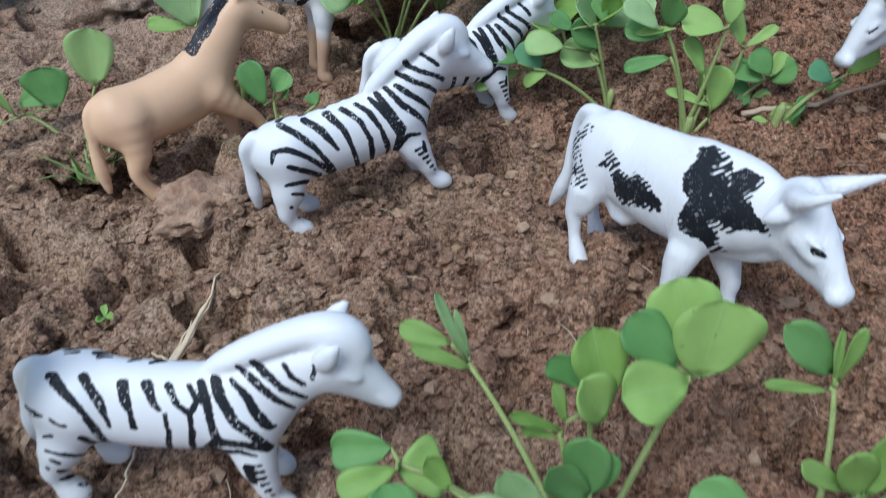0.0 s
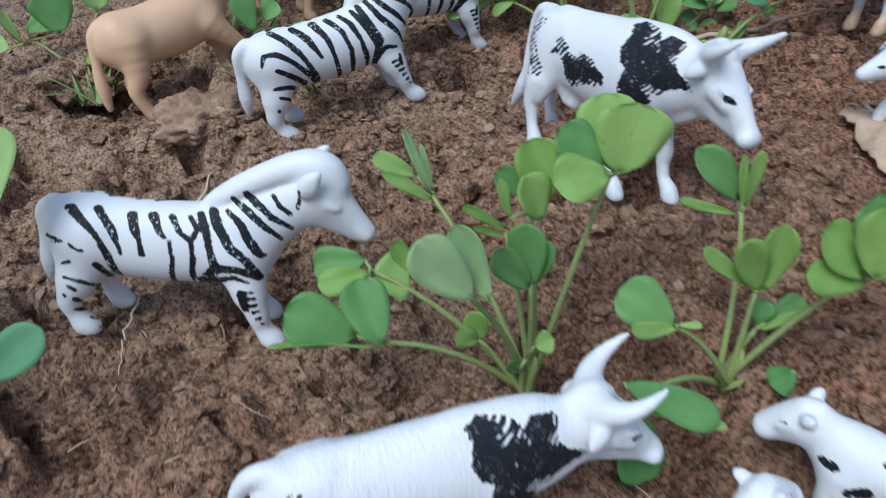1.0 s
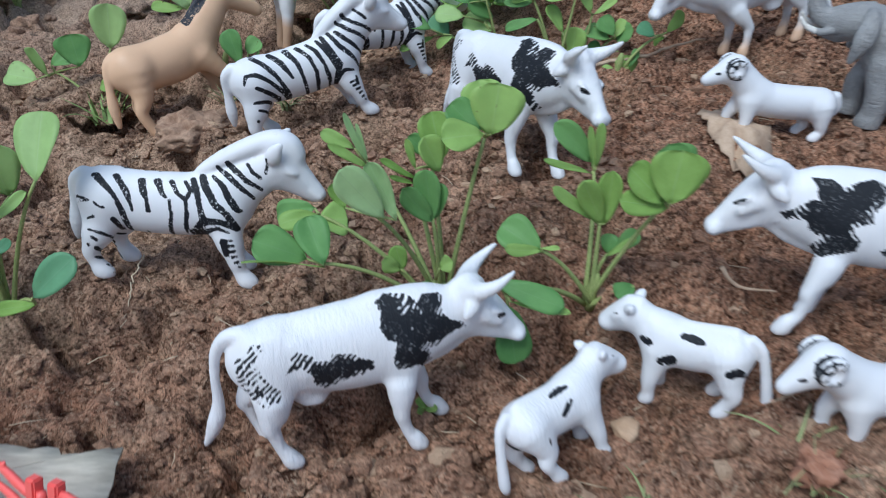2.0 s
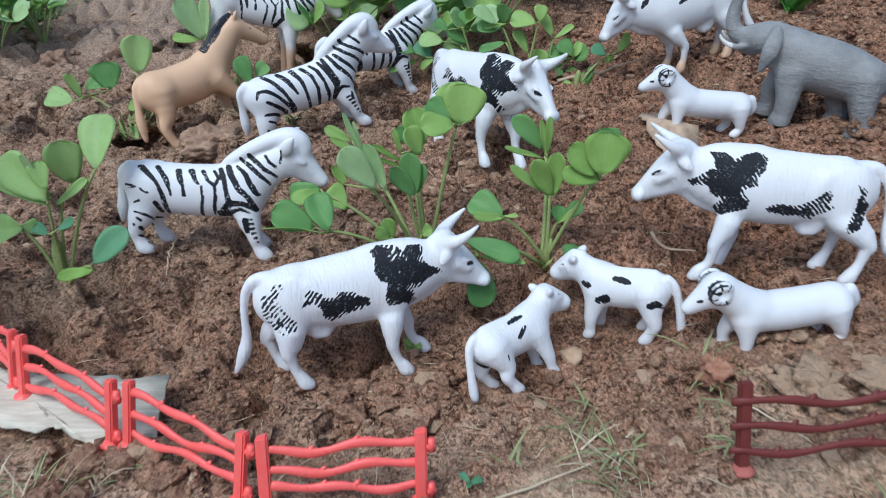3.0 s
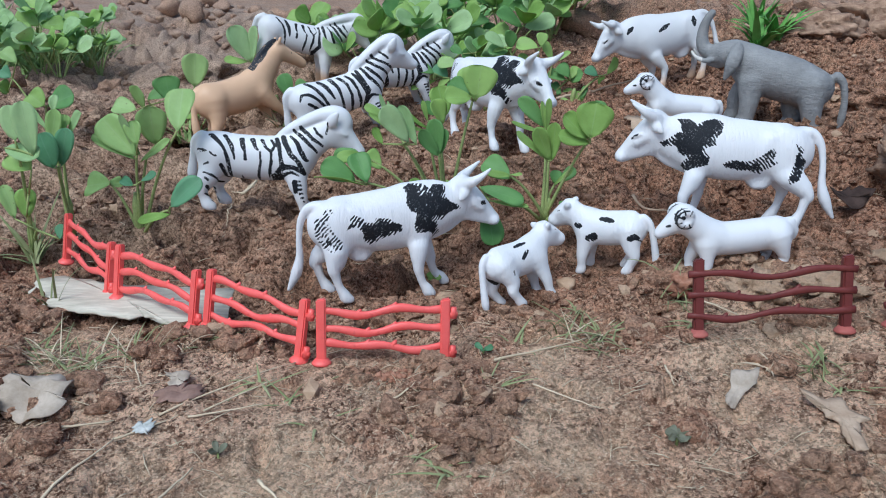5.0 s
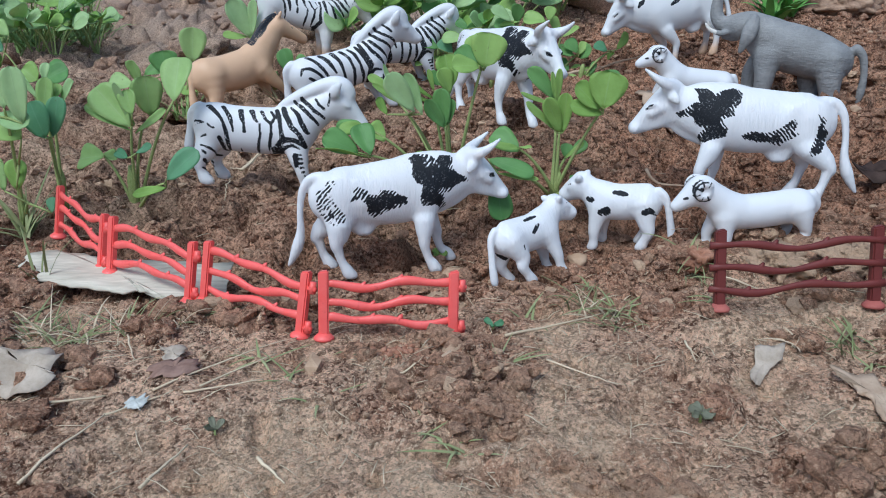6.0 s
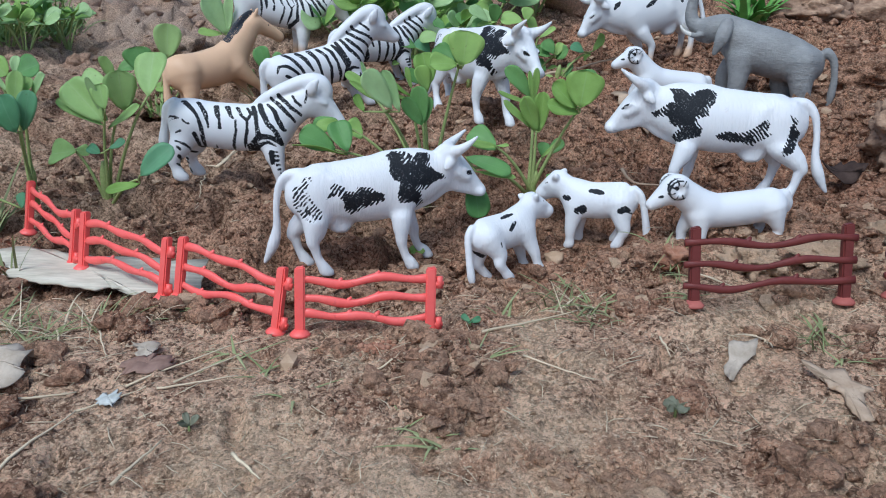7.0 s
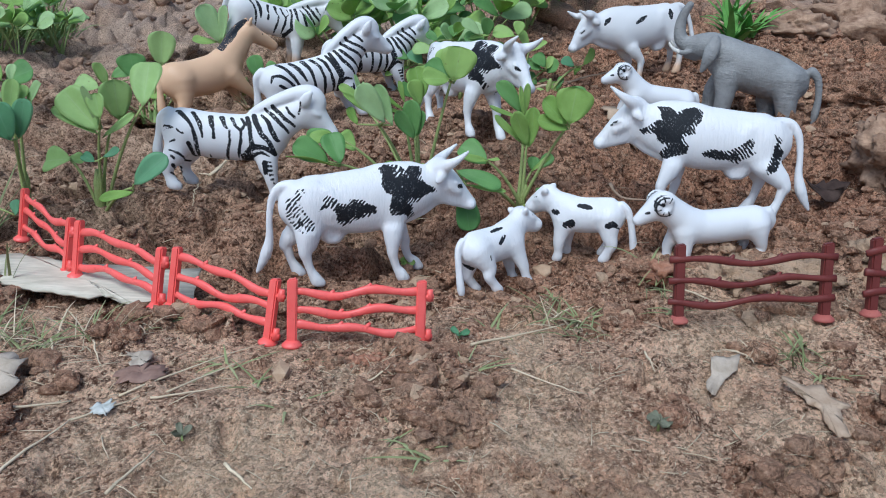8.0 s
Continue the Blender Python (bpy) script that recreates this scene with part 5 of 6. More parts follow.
def leaf_part(base, tip, width, rng, parent, material, face=None):
    v, f, along, across = leaflet(base, tip, width, rng, face)
    me = mesh_of("leaflet", v, f, material)
    for key, values in (("along", along), ("across", across)):
        me.attributes.new(key, "FLOAT", "POINT").data.foreach_set("value", values)
    return part("leaflet", me, parent)


def seedling(base, sprays, label, seed, thick=0.0012, tones=(0.55, 0.25, 0.2), stout=(0.0022, 0.012)):
    """A seedling: from its base one stalk to each spray of leaflets; a spray: (base, tip, width) of each leaflet."""
    rng = random.Random(seed)
    root = new("peanut_seedling")
    root.matrix_basis = pose(*base)
    tagged(root, label, "seedling", "peanut seedlings")
    o = Vector(base)
    for spray in sprays:
        heads = [Vector(s[0]) - o for s in spray]
        end = sum(heads, Vector()) / len(heads)
        knee = end * 0.5 + Vector((rng.uniform(-0.002, 0.002), rng.uniform(-0.002, 0.002), 0.10 * end.length + 0.004 * (end.z > 0.02)))
        foot = Vector((rng.uniform(-0.002, 0.002), rng.uniform(-0.002, 0.002), -0.004))
        path = []
        for i in range(9):
            u = i / 8
            path.append(foot * (1 - u) ** 2 + knee * 2 * u * (1 - u) + end * u * u)
        pieces = [tube(path, [thick * (1 - 0.45 * i / 8) for i in range(9)], 8)]
        for h in heads:
            pieces.append(tube([end - (end - knee).normalized() * 0.001, end * 0.3 + h * 0.7, h], [thick * 0.6, thick * 0.45, thick * 0.35], 6))
        stalk = part("stalk", mesh_of("stalk", *joined(pieces), STEM), root)
        for s in spray:
            chosen = rng.choices((LEAF, DARK_LEAF, PALE_LEAF), tones)[0]
            leaf_part(Vector(s[0]) - o, Vector(s[1]) - o, s[2], rng, stalk, s[3] if len(s) > 3 else chosen, s[4] if len(s) > 4 else None)
    wide, tall = stout
    v, f = tube([(0, 0, -0.006), (0.0002, 0, 0.0), (0.0005, 0, tall * 0.35), (0.0012, 0, tall * 0.7), (0.0016, 0, tall)], [wide * 0.9, wide, wide * 0.92, wide, wide * 0.45], 10)
    part("crown", mesh_of("crown", v, f, STEM), root)
    return root


def wild_seedling(x, y, sprays, height, size, seed, label, spread_out=0.7, tones=(0.6, 0.18, 0.22)):
    """A seedling of the same kind, grown by chance."""
    rng = random.Random(seed)
    base = Vector((x, y, float(ground(x, y, False))))
    made = []
    for i in range(sprays):
        a = 2 * math.pi * (i + rng.uniform(-0.3, 0.3)) / sprays
        h = height * rng.uniform(0.55, 1.05)
        end = base + Vector((math.cos(a) * height * spread_out * rng.uniform(0.4, 1.0), math.sin(a) * height * spread_out * rng.uniform(0.4, 1.0), h))
        spray = []
        for k in range(4):
            b = a + (0.5 + k // 2 * 0.9) * (1 if k % 2 else -1) + rng.uniform(-0.2, 0.2)
            way = Vector((math.cos(b), math.sin(b), rng.uniform(0.1, 0.9))).normalized()
            start = end - Vector((0, 0, 0.003 * (k // 2))) + way * 0.001
            spray.append((tuple(start), tuple(start + way * size * rng.uniform(0.8, 1.15)), size * rng.uniform(0.62, 0.85)))
        made.append(spray)
    return seedling(tuple(base), made, label, seed, 0.0011, tones)


SPRAYS_A = [
    [((0.055, 0.120, 0.085), (0.058, 0.124, 0.103), 0.019, LEAF), ((0.055, 0.126, 0.082), (0.051, 0.134, 0.101), 0.016, LEAF), ((0.051, 0.124, 0.084), (0.040, 0.130, 0.093), 0.011, DARK_LEAF), ((0.052, 0.118, 0.086), (0.037, 0.112, 0.087), 0.013, LEAF)],
    [((0.037, 0.124, 0.073), (0.033, 0.130, 0.090), 0.013, LEAF), ((0.036, 0.120, 0.070), (0.030, 0.120, 0.084), 0.011, LEAF), ((0.032, 0.128, 0.073), (0.024, 0.130, 0.080), 0.007, DARK_LEAF), ((0.027, 0.118, 0.072), (0.024, 0.118, 0.084), 0.003, LEAF)],
    [((0.033, 0.112, 0.053), (0.031, 0.112, 0.075), 0.010, DARK_LEAF), ((0.033, 0.112, 0.053), (0.022, 0.108, 0.069), 0.008, DARK_LEAF), ((0.034, 0.112, 0.054), (0.037, 0.112, 0.069), 0.006, DARK_LEAF)],
    [((0.027, 0.120, 0.067), (0.014, 0.116, 0.077), 0.003, LEAF), ((0.026, 0.120, 0.065), (0.017, 0.118, 0.069), 0.002, LEAF)],
    [((0.017, 0.090, 0.067), (0.003, 0.086, 0.087), 0.012, PALE_LEAF), ((0.021, 0.092, 0.065), (0.012, 0.095, 0.086), 0.008, PALE_LEAF), ((0.001, 0.108, 0.061), (-0.004, 0.110, 0.070), 0.005, LEAF)],
    [((-0.012, 0.122, 0.048), (-0.001, 0.126, 0.046), 0.015, LEAF), ((-0.014, 0.128, 0.050), (-0.030, 0.130, 0.046), 0.010, DARK_LEAF), ((-0.012, 0.120, 0.052), (-0.026, 0.114, 0.051), 0.008, LEAF)],
    [((-0.015, 0.106, 0.040), (-0.034, 0.104, 0.050), 0.015, DARK_LEAF), ((-0.008, 0.102, 0.040), (-0.015, 0.114, 0.054), 0.013, DARK_LEAF), ((-0.008, 0.104, 0.038), (-0.037, 0.096, 0.046), 0.005, LEAF, (0, 0.45, 0.85))],
    [((0.001, 0.148, 0.067), (-0.012, 0.146, 0.075), 0.006, LEAF), ((0.006, 0.147, 0.059), (-0.009, 0.143, 0.071), 0.004, LEAF), ((0.006, 0.150, 0.056), (-0.003, 0.152, 0.081), 0.003, PALE_LEAF), ((0.006, 0.150, 0.060), (0.002, 0.150, 0.077), 0.002, PALE_LEAF)],
    [((0.020, 0.118, 0.027), (0.013, 0.114, 0.033), 0.007, LEAF), ((0.021, 0.118, 0.027), (0.018, 0.120, 0.037), 0.007, LEAF)],
    [((0.036, 0.110, 0.033), (0.041, 0.108, 0.037), 0.007, LEAF), ((0.032, 0.112, 0.020), (0.029, 0.110, 0.026), 0.005, DARK_LEAF)],
]
seedling((0.036, 0.118, 0.008), SPRAYS_A, "bushy green peanut seedling between the toy animals", 105)
SPRAYS_B = [
    [((0.099, 0.142, 0.063), (0.082, 0.140, 0.081), 0.010, DARK_LEAF), ((0.099, 0.141, 0.059), (0.096, 0.141, 0.079), 0.003, LEAF), ((0.100, 0.141, 0.061), (0.100, 0.140, 0.081), 0.004, LEAF), ((0.098, 0.140, 0.059), (0.077, 0.134, 0.068), 0.003, LEAF)],
    [((0.099, 0.116, 0.049), (0.089, 0.112, 0.070), 0.009, LEAF), ((0.100, 0.116, 0.049), (0.101, 0.116, 0.072), 0.009, LEAF), ((0.095, 0.116, 0.051), (0.078, 0.110, 0.068), 0.005, LEAF)],
    [((0.118, 0.099, 0.067), (0.121, 0.103, 0.086), 0.020, LEAF), ((0.117, 0.102, 0.066), (0.103, 0.104, 0.079), 0.012, LEAF), ((0.123, 0.108, 0.070), (0.118, 0.110, 0.085), 0.016, DARK_LEAF), ((0.119, 0.103, 0.063), (0.100, 0.098, 0.069), 0.009, LEAF)],
    [((0.103, 0.118, 0.034), (0.104, 0.120, 0.042), 0.007, DARK_LEAF), ((0.105, 0.118, 0.035), (0.115, 0.120, 0.043), 0.007, DARK_LEAF), ((0.102, 0.116, 0.034), (0.112, 0.112, 0.045), 0.003, LEAF)],
    [((0.113, 0.108, 0.025), (0.105, 0.104, 0.023), 0.009, DARK_LEAF)],
    [((0.075, 0.110, 0.040), (0.060, 0.118, 0.048), 0.014, DARK_LEAF), ((0.075, 0.108, 0.042), (0.060, 0.102, 0.046), 0.005, LEAF), ((0.075, 0.108, 0.043), (0.082, 0.108, 0.043), 0.002, LEAF)],
    [((0.056, 0.086, 0.043), (0.080, 0.078, 0.037), 0.009, DARK_LEAF), ((0.062, 0.084, 0.035), (0.083, 0.080, 0.033), 0.003, LEAF), ((0.061, 0.086, 0.032), (0.064, 0.080, 0.010), 0.013, DARK_LEAF)],
]
seedling((0.098, 0.116, 0.014), SPRAYS_B, "green peanut seedling with insect-eaten leaves", 106)
SPRAYS_C = [
    [((-0.1445, 0.118, 0.051), (-0.1640, 0.126, 0.0715), 0.017, LIME_LEAF), ((-0.145, 0.118, 0.049), (-0.170, 0.122, 0.063), 0.008, LIME_LEAF), ((-0.144, 0.122, 0.051), (-0.149, 0.114, 0.076), 0.005, PALE_LEAF), ((-0.141, 0.114, 0.059), (-0.144, 0.118, 0.072), 0.010, LIME_LEAF)],
    [((-0.1375, 0.1320, 0.0540), (-0.1368, 0.1290, 0.0775), 0.017, LIME_LEAF), ((-0.144, 0.122, 0.046), (-0.126, 0.126, 0.059), 0.005, LIME_LEAF)],
    [((-0.1208, 0.1250, 0.0642), (-0.1204, 0.1434, 0.0858), 0.018, LIME_LEAF)],
    [((-0.167, 0.128, 0.031), (-0.184, 0.132, 0.028), 0.017, LIME_LEAF), ((-0.170, 0.132, 0.030), (-0.163, 0.136, 0.028), 0.008, LIME_LEAF)],
    [((-0.123, 0.102, 0.025), (-0.105, 0.106, 0.041), 0.012, COOL_LEAF), ((-0.125, 0.106, 0.019), (-0.146, 0.110, 0.013), 0.006, LEAF)],
    [((-0.143, 0.116, 0.036), (-0.135, 0.120, 0.040), 0.005, COOL_LEAF), ((-0.150, 0.120, 0.032), (-0.158, 0.124, 0.035), 0.006, COOL_LEAF)],
]
seedling((-0.154, 0.128, -0.003), SPRAYS_C, "green peanut seedling growing beside the red fence", 107, stout=(0.0030, 0.028))
SPRAYS_D = [
    [((-0.182, 0.096, 0.050), (-0.189, 0.100, 0.069), 0.016, COOL_LEAF), ((-0.180, 0.100, 0.050), (-0.175, 0.104, 0.071), 0.010, COOL_LEAF)],
    [((-0.190, 0.112, 0.057), (-0.185, 0.116, 0.079), 0.009, LIME_LEAF), ((-0.184, 0.116, 0.066), (-0.183, 0.120, 0.075), 0.009, LIME_LEAF), ((-0.182, 0.120, 0.061), (-0.170, 0.112, 0.078), 0.009, PALE_LEAF)],
    [((-0.194, 0.120, 0.066), (-0.205, 0.124, 0.080), 0.004, PALE_LEAF), ((-0.191, 0.124, 0.076), (-0.190, 0.128, 0.085), 0.005, PALE_LEAF)],
]
seedling((-0.191, 0.118, 0.006), SPRAYS_D, "tall peanut seedling with upright pale and blue-green leaves", 108, stout=(0.0026, 0.020))
SPRAYS_K = [
    [((-0.179, 0.072, 0.064), (-0.182, 0.076, 0.092), 0.012, PALE_LEAF), ((-0.189, 0.076, 0.071), (-0.191, 0.080, 0.089), 0.010, PALE_LEAF), ((-0.198, 0.080, 0.066), (-0.176, 0.072, 0.064), 0.011, PALE_LEAF)],
    [((-0.186, 0.080, 0.054), (-0.199, 0.084, 0.061), 0.014, LEAF), ((-0.197, 0.084, 0.025), (-0.195, 0.088, 0.041), 0.011, LEAF)],
    [((-0.182, 0.086, 0.011), (-0.182, 0.090, 0.019), 0.005, COOL_LEAF), ((-0.207, 0.090, 0.022), (-0.212, 0.094, 0.041), 0.008, LIME_LEAF)],
]
seedling((-0.2035, 0.096, 0.002), SPRAYS_K, "broad-leaved peanut seedling at the end of the red fence", 116, stout=(0.0028, 0.016))
SPRAYS_E = [
    [((-0.179, 0.348, 0.048), (-0.176, 0.352, 0.076), 0.021, LIME_LEAF)],
    [((-0.201, 0.346, 0.037), (-0.204, 0.350, 0.057), 0.023, DARK_LEAF), ((-0.222, 0.350, 0.037), (-0.204, 0.354, 0.043), 0.014, DARK_LEAF), ((-0.228, 0.354, 0.027), (-0.229, 0.346, 0.049), 0.020, LIME_LEAF), ((-0.232, 0.346, 0.028), (-0.253, 0.350, 0.031), 0.018, LIME_LEAF)],
    [((-0.176, 0.343, 0.024), (-0.190, 0.345, 0.024), 0.009, LEAF)],
]
seedling((-0.190, 0.345, 0.004), SPRAYS_E, "small peanut seedling beside the toy horse", 109)
SPRAYS_F = [
    [((-0.296, 0.316, 0.038), (-0.309, 0.320, 0.047), 0.018, LEAF), ((-0.295, 0.320, 0.037), (-0.274, 0.324, 0.046), 0.022, DARK_LEAF)],
    [((-0.317, 0.326, 0.072), (-0.330, 0.330, 0.081), 0.014, LIME_LEAF), ((-0.327, 0.330, 0.059), (-0.336, 0.334, 0.065), 0.012, COOL_LEAF), ((-0.334, 0.334, 0.045), (-0.335, 0.326, 0.054), 0.014, LEAF)],
]
seedling((-0.300, 0.322, float(ground(-0.300, 0.322, False))), SPRAYS_F, "round-leaved peanut seedling on the bare tan soil", 117)
SPRAYS_G = [
    [((0.051, 0.344, 0.069), (0.033, 0.348, 0.070), 0.012, LIME_LEAF), ((0.070, 0.348, 0.059), (0.051, 0.352, 0.064), 0.015, LIME_LEAF), ((0.070, 0.352, 0.066), (0.053, 0.344, 0.078), 0.013, DARK_LEAF)],
    [((0.054, 0.344, 0.077), (0.045, 0.348, 0.083), 0.008, DARK_LEAF), ((0.070, 0.348, 0.079), (0.065, 0.352, 0.089), 0.007, DARK_LEAF), ((0.071, 0.352, 0.079), (0.072, 0.344, 0.093), 0.009, LEAF)],
    [((0.030, 0.344, 0.061), (0.012, 0.348, 0.068), 0.012, DARK_LEAF), ((0.042, 0.348, 0.055), (0.031, 0.352, 0.067), 0.013, COOL_LEAF), ((0.032, 0.352, 0.054), (0.010, 0.344, 0.048), 0.006, LEAF), ((0.044, 0.344, 0.057), (0.033, 0.348, 0.048), 0.006, LEAF)],
]
seedling((0.076, 0.350, float(ground(0.076, 0.350, False))), SPRAYS_G, "peanut seedling with bright round leaves in the row behind the toys", 110)
SPRAYS_H = [
    [((0.088, 0.321, 0.086), (0.073, 0.325, 0.097), 0.010, PALE_LEAF), ((0.092, 0.325, 0.082), (0.075, 0.329, 0.083), 0.010, DARK_LEAF), ((0.093, 0.329, 0.084), (0.094, 0.321, 0.099), 0.012, DARK_LEAF), ((0.095, 0.321, 0.086), (0.079, 0.325, 0.083), 0.004, LEAF)],
    [((0.116, 0.321, 0.086), (0.098, 0.325, 0.088), 0.015, LEAF), ((0.119, 0.325, 0.086), (0.120, 0.329, 0.097), 0.010, LEAF)],
    [((0.095, 0.321, 0.073), (0.076, 0.325, 0.066), 0.007, DARK_LEAF)],
    [((0.111, 0.321, 0.065), (0.101, 0.325, 0.080), 0.009, LEAF), ((0.119, 0.325, 0.045), (0.120, 0.329, 0.066), 0.015, LEAF)],
    [((0.117, 0.321, 0.050), (0.097, 0.325, 0.056), 0.005, LEAF), ((0.120, 0.325, 0.037), (0.128, 0.329, 0.038), 0.008, DARK_LEAF)],
]
seedling((0.108, 0.322, float(ground(0.108, 0.322, False))), SPRAYS_H, "peanut seedling with holed leaves in the row behind the toys", 111)
SPRAYS_I = [
    [((0.145, 0.331, 0.060), (0.136, 0.335, 0.070), 0.013, DARK_LEAF), ((0.147, 0.335, 0.058), (0.152, 0.339, 0.068), 0.007, LEAF), ((0.148, 0.339, 0.055), (0.156, 0.331, 0.064), 0.012, DARK_LEAF), ((0.142, 0.331, 0.058), (0.127, 0.335, 0.062), 0.011, DARK_LEAF)],
    [((0.139, 0.331, 0.046), (0.129, 0.335, 0.052), 0.013, DARK_LEAF), ((0.139, 0.335, 0.044), (0.151, 0.339, 0.047), 0.007, LEAF)],
    [((0.129, 0.331, 0.074), (0.123, 0.335, 0.089), 0.008, LEAF), ((0.132, 0.335, 0.072), (0.146, 0.339, 0.080), 0.005, LEAF)],
]
seedling((0.126, 0.332, float(ground(0.126, 0.332, False))), SPRAYS_I, "dark green peanut seedling in the row behind the toys", 112)
SPRAYS_J = [
    [((0.148, 0.316, 0.037), (0.136, 0.320, 0.042), 0.009, LEAF), ((0.153, 0.320, 0.034), (0.152, 0.324, 0.050), 0.013, LEAF)],
    [((0.153, 0.316, 0.044), (0.158, 0.320, 0.055), 0.005, DARK_LEAF)],
    [((0.166, 0.316, 0.064), (0.156, 0.320, 0.069), 0.011, COOL_LEAF), ((0.173, 0.320, 0.062), (0.168, 0.324, 0.057), 0.006, LEAF), ((0.176, 0.324, 0.064), (0.182, 0.316, 0.078), 0.009, LEAF)],
]
seedling((0.146, 0.316, float(ground(0.146, 0.316, False))), SPRAYS_J, "low peanut seedling under the spotted toy cow's head", 113)
SPRAYS_N = [
    [((-0.096, 0.348, 0.037), (-0.102, 0.352, 0.059), 0.014, DARK_LEAF), ((-0.091, 0.352, 0.043), (-0.083, 0.356, 0.051), 0.012, DARK_LEAF), ((-0.088, 0.356, 0.038), (-0.082, 0.348, 0.045), 0.007, DARK_LEAF)],
    [((-0.070, 0.348, 0.037), (-0.072, 0.352, 0.042), 0.007, DARK_LEAF)],
]
seedling((-0.090, 0.350, float(ground(-0.090, 0.350, False))), SPRAYS_N, "dark-leaved peanut seedling between toy horse and zebra", 114)
SPRAYS_M = [
    [((-0.137, 0.390, 0.062), (-0.154, 0.390, 0.094), 0.020, PALE_LEAF), ((-0.136, 0.390, 0.064), (-0.131, 0.390, 0.095), 0.010, PALE_LEAF), ((-0.140, 0.388, 0.063), (-0.161, 0.385, 0.065), 0.009, LEAF)],
]
seedling((-0.118, 0.388, float(ground(-0.118, 0.388, False))), SPRAYS_M, "pale peanut seedling behind the fawn toy horse", 115)
for x, y, n, h, size, seed in ((0.03, 0.41, 6, 0.058, 0.026, 64), (0.1, 0.43, 6, 0.060, 0.027, 65), (-0.035, 0.43, 5, 0.058, 0.026, 72), (0.145, 0.45, 6, 0.060, 0.027, 69), (0.07, 0.52, 6, 0.052, 0.025, 70), (0.02, 0.55, 5, 0.05, 0.025, 71), (0.062, 0.39, 5, 0.045, 0.024, 74),
                               (-0.01, 0.47, 6, 0.062, 0.028, 75), (0.17, 0.50, 5, 0.055, 0.027, 78), (-0.075, 0.50, 5, 0.055, 0.026, 79)):
    wild_seedling(x, y, n, h, size, seed, "green peanut seedling in the row behind the toys")
for x, y, n, h, size, seed in ((-0.42, 0.56, 7, 0.060, 0.024, 80), (-0.39, 0.54, 6, 0.050, 0.022, 81), (-0.45, 0.62, 7, 0.070, 0.026, 82), (-0.40, 0.64, 6, 0.062, 0.024, 83), (-0.47, 0.54, 6, 0.060, 0.024, 84), (-0.37, 0.60, 5, 0.045, 0.020, 85)):
    wild_seedling(x, y, n, h, size, seed, "pale leafy weed among the grass at the far edge", tones=(0.3, 0.0, 0.7))


# ---- litter, grass and weeds ----
def slab(outline, thick, seed, material, name, label, category, tilt=(0, 0), bumps=0.0012, curl=0.0, lift=0.001, drape=False, wave=None):
    """A thin flake with a ragged outline (x, y round its middle), curled along x, lying on the soil."""
    rng = random.Random(seed)
    cx, cy = (sum(p[k] for p in outline) / len(outline) for k in (0, 1))
    ragged = []
    for (ax, ay), (bx, by) in zip(outline, outline[1:] + outline[:1]):
        for k in range(5):
            u = k / 5
            j = 0.0 if k == 0 else rng.uniform(-1, 1) * bumps
            ragged.append((ax + (bx - ax) * u + j - cx, ay + (by - ay) * u + j - cy))
    verts, faces, n = [], [], len(ragged)
    rings = (1.0, 0.7, 0.38, 0.0)
    shift = rng.uniform(0, 9)
    for side in (1, -1):
        for r in rings:
            for x, y in ragged:
                px, py = x * r, y * r
                z = side * thick / 2 * (0.4 if r == 1.0 else 1.0) + curl * (px * px) * 30 + (0.9 * bumps if wave is None else wave) * noise.noise(Vector((px * 90 + shift, py * 90, 0)))
                if drape:
                    z += float(ground(cx + px, cy + py)) - float(ground(cx, cy, False))
                verts.append((px, py, z))
    m = len(rings) * n
    for k in range(len(rings) - 1):
        for i in range(n):
            j = (i + 1) % n
            faces.append((k * n + i, k * n + j, (k + 1) * n + j, (k + 1) * n + i))
            faces.append((m + k * n + j, m + k * n + i, m + (k + 1) * n + i, m + (k + 1) * n + j))
    for i in range(n):
        j = (i + 1) % n
        faces.append((j, i, m + i, m + j))
    me = mesh_of(name, verts, faces, material)
    z = float(ground(cx, cy, False)) + thick / 2 + lift
    return thing(name, me, pose(cx, cy, z, tilt[0], tilt[1], 0), label, category)


slab([(-0.1790, 0.0400), (-0.1823, 0.0560), (-0.1700, 0.0620), (-0.1447, 0.0530), (-0.1100, 0.0500), (-0.0900, 0.0470), (-0.0750, 0.0500), (-0.0690, 0.0120), (-0.0890, 0.0060), (-0.1040, 0.0150), (-0.1120, 0.0190), (-0.1180, 0.0150), (-0.1334, 0.0185), (-0.1520, 0.0230), (-0.1680, 0.0290)], 0.0026, 1, BARK, "bark_strip", "flat grey weathered strip of bark under the red fence", "bark", (1.0, 0.8), bumps=0.0012, lift=0.0022, wave=0.0006)
slab([(-0.1380, -0.0560), (-0.1330, -0.0505), (-0.1225, -0.0490), (-0.1140, -0.0515), (-0.1115, -0.0570), (-0.1130, -0.0620), (-0.1100, -0.0655), (-0.1150, -0.0715), (-0.1280, -0.0720), (-0.1370, -0.0660)], 0.0012, 2, DEAD_LEAF, "dead_leaf", "curled pale grey dead leaf on the soil", "dead leaf", (6, -5), 0.0010, 0.5, 0.0035, drape=True)
slab([(-0.0815, -0.0775), (-0.0800, -0.0745), (-0.0745, -0.0745), (-0.0732, -0.0775), (-0.0745, -0.0808), (-0.0790, -0.0810)], 0.0008, 3, PAPER, "paper_scrap", "crumpled scrap of white paper", "paper", (10, 4), 0.0009, 0.8, 0.002, drape=True)
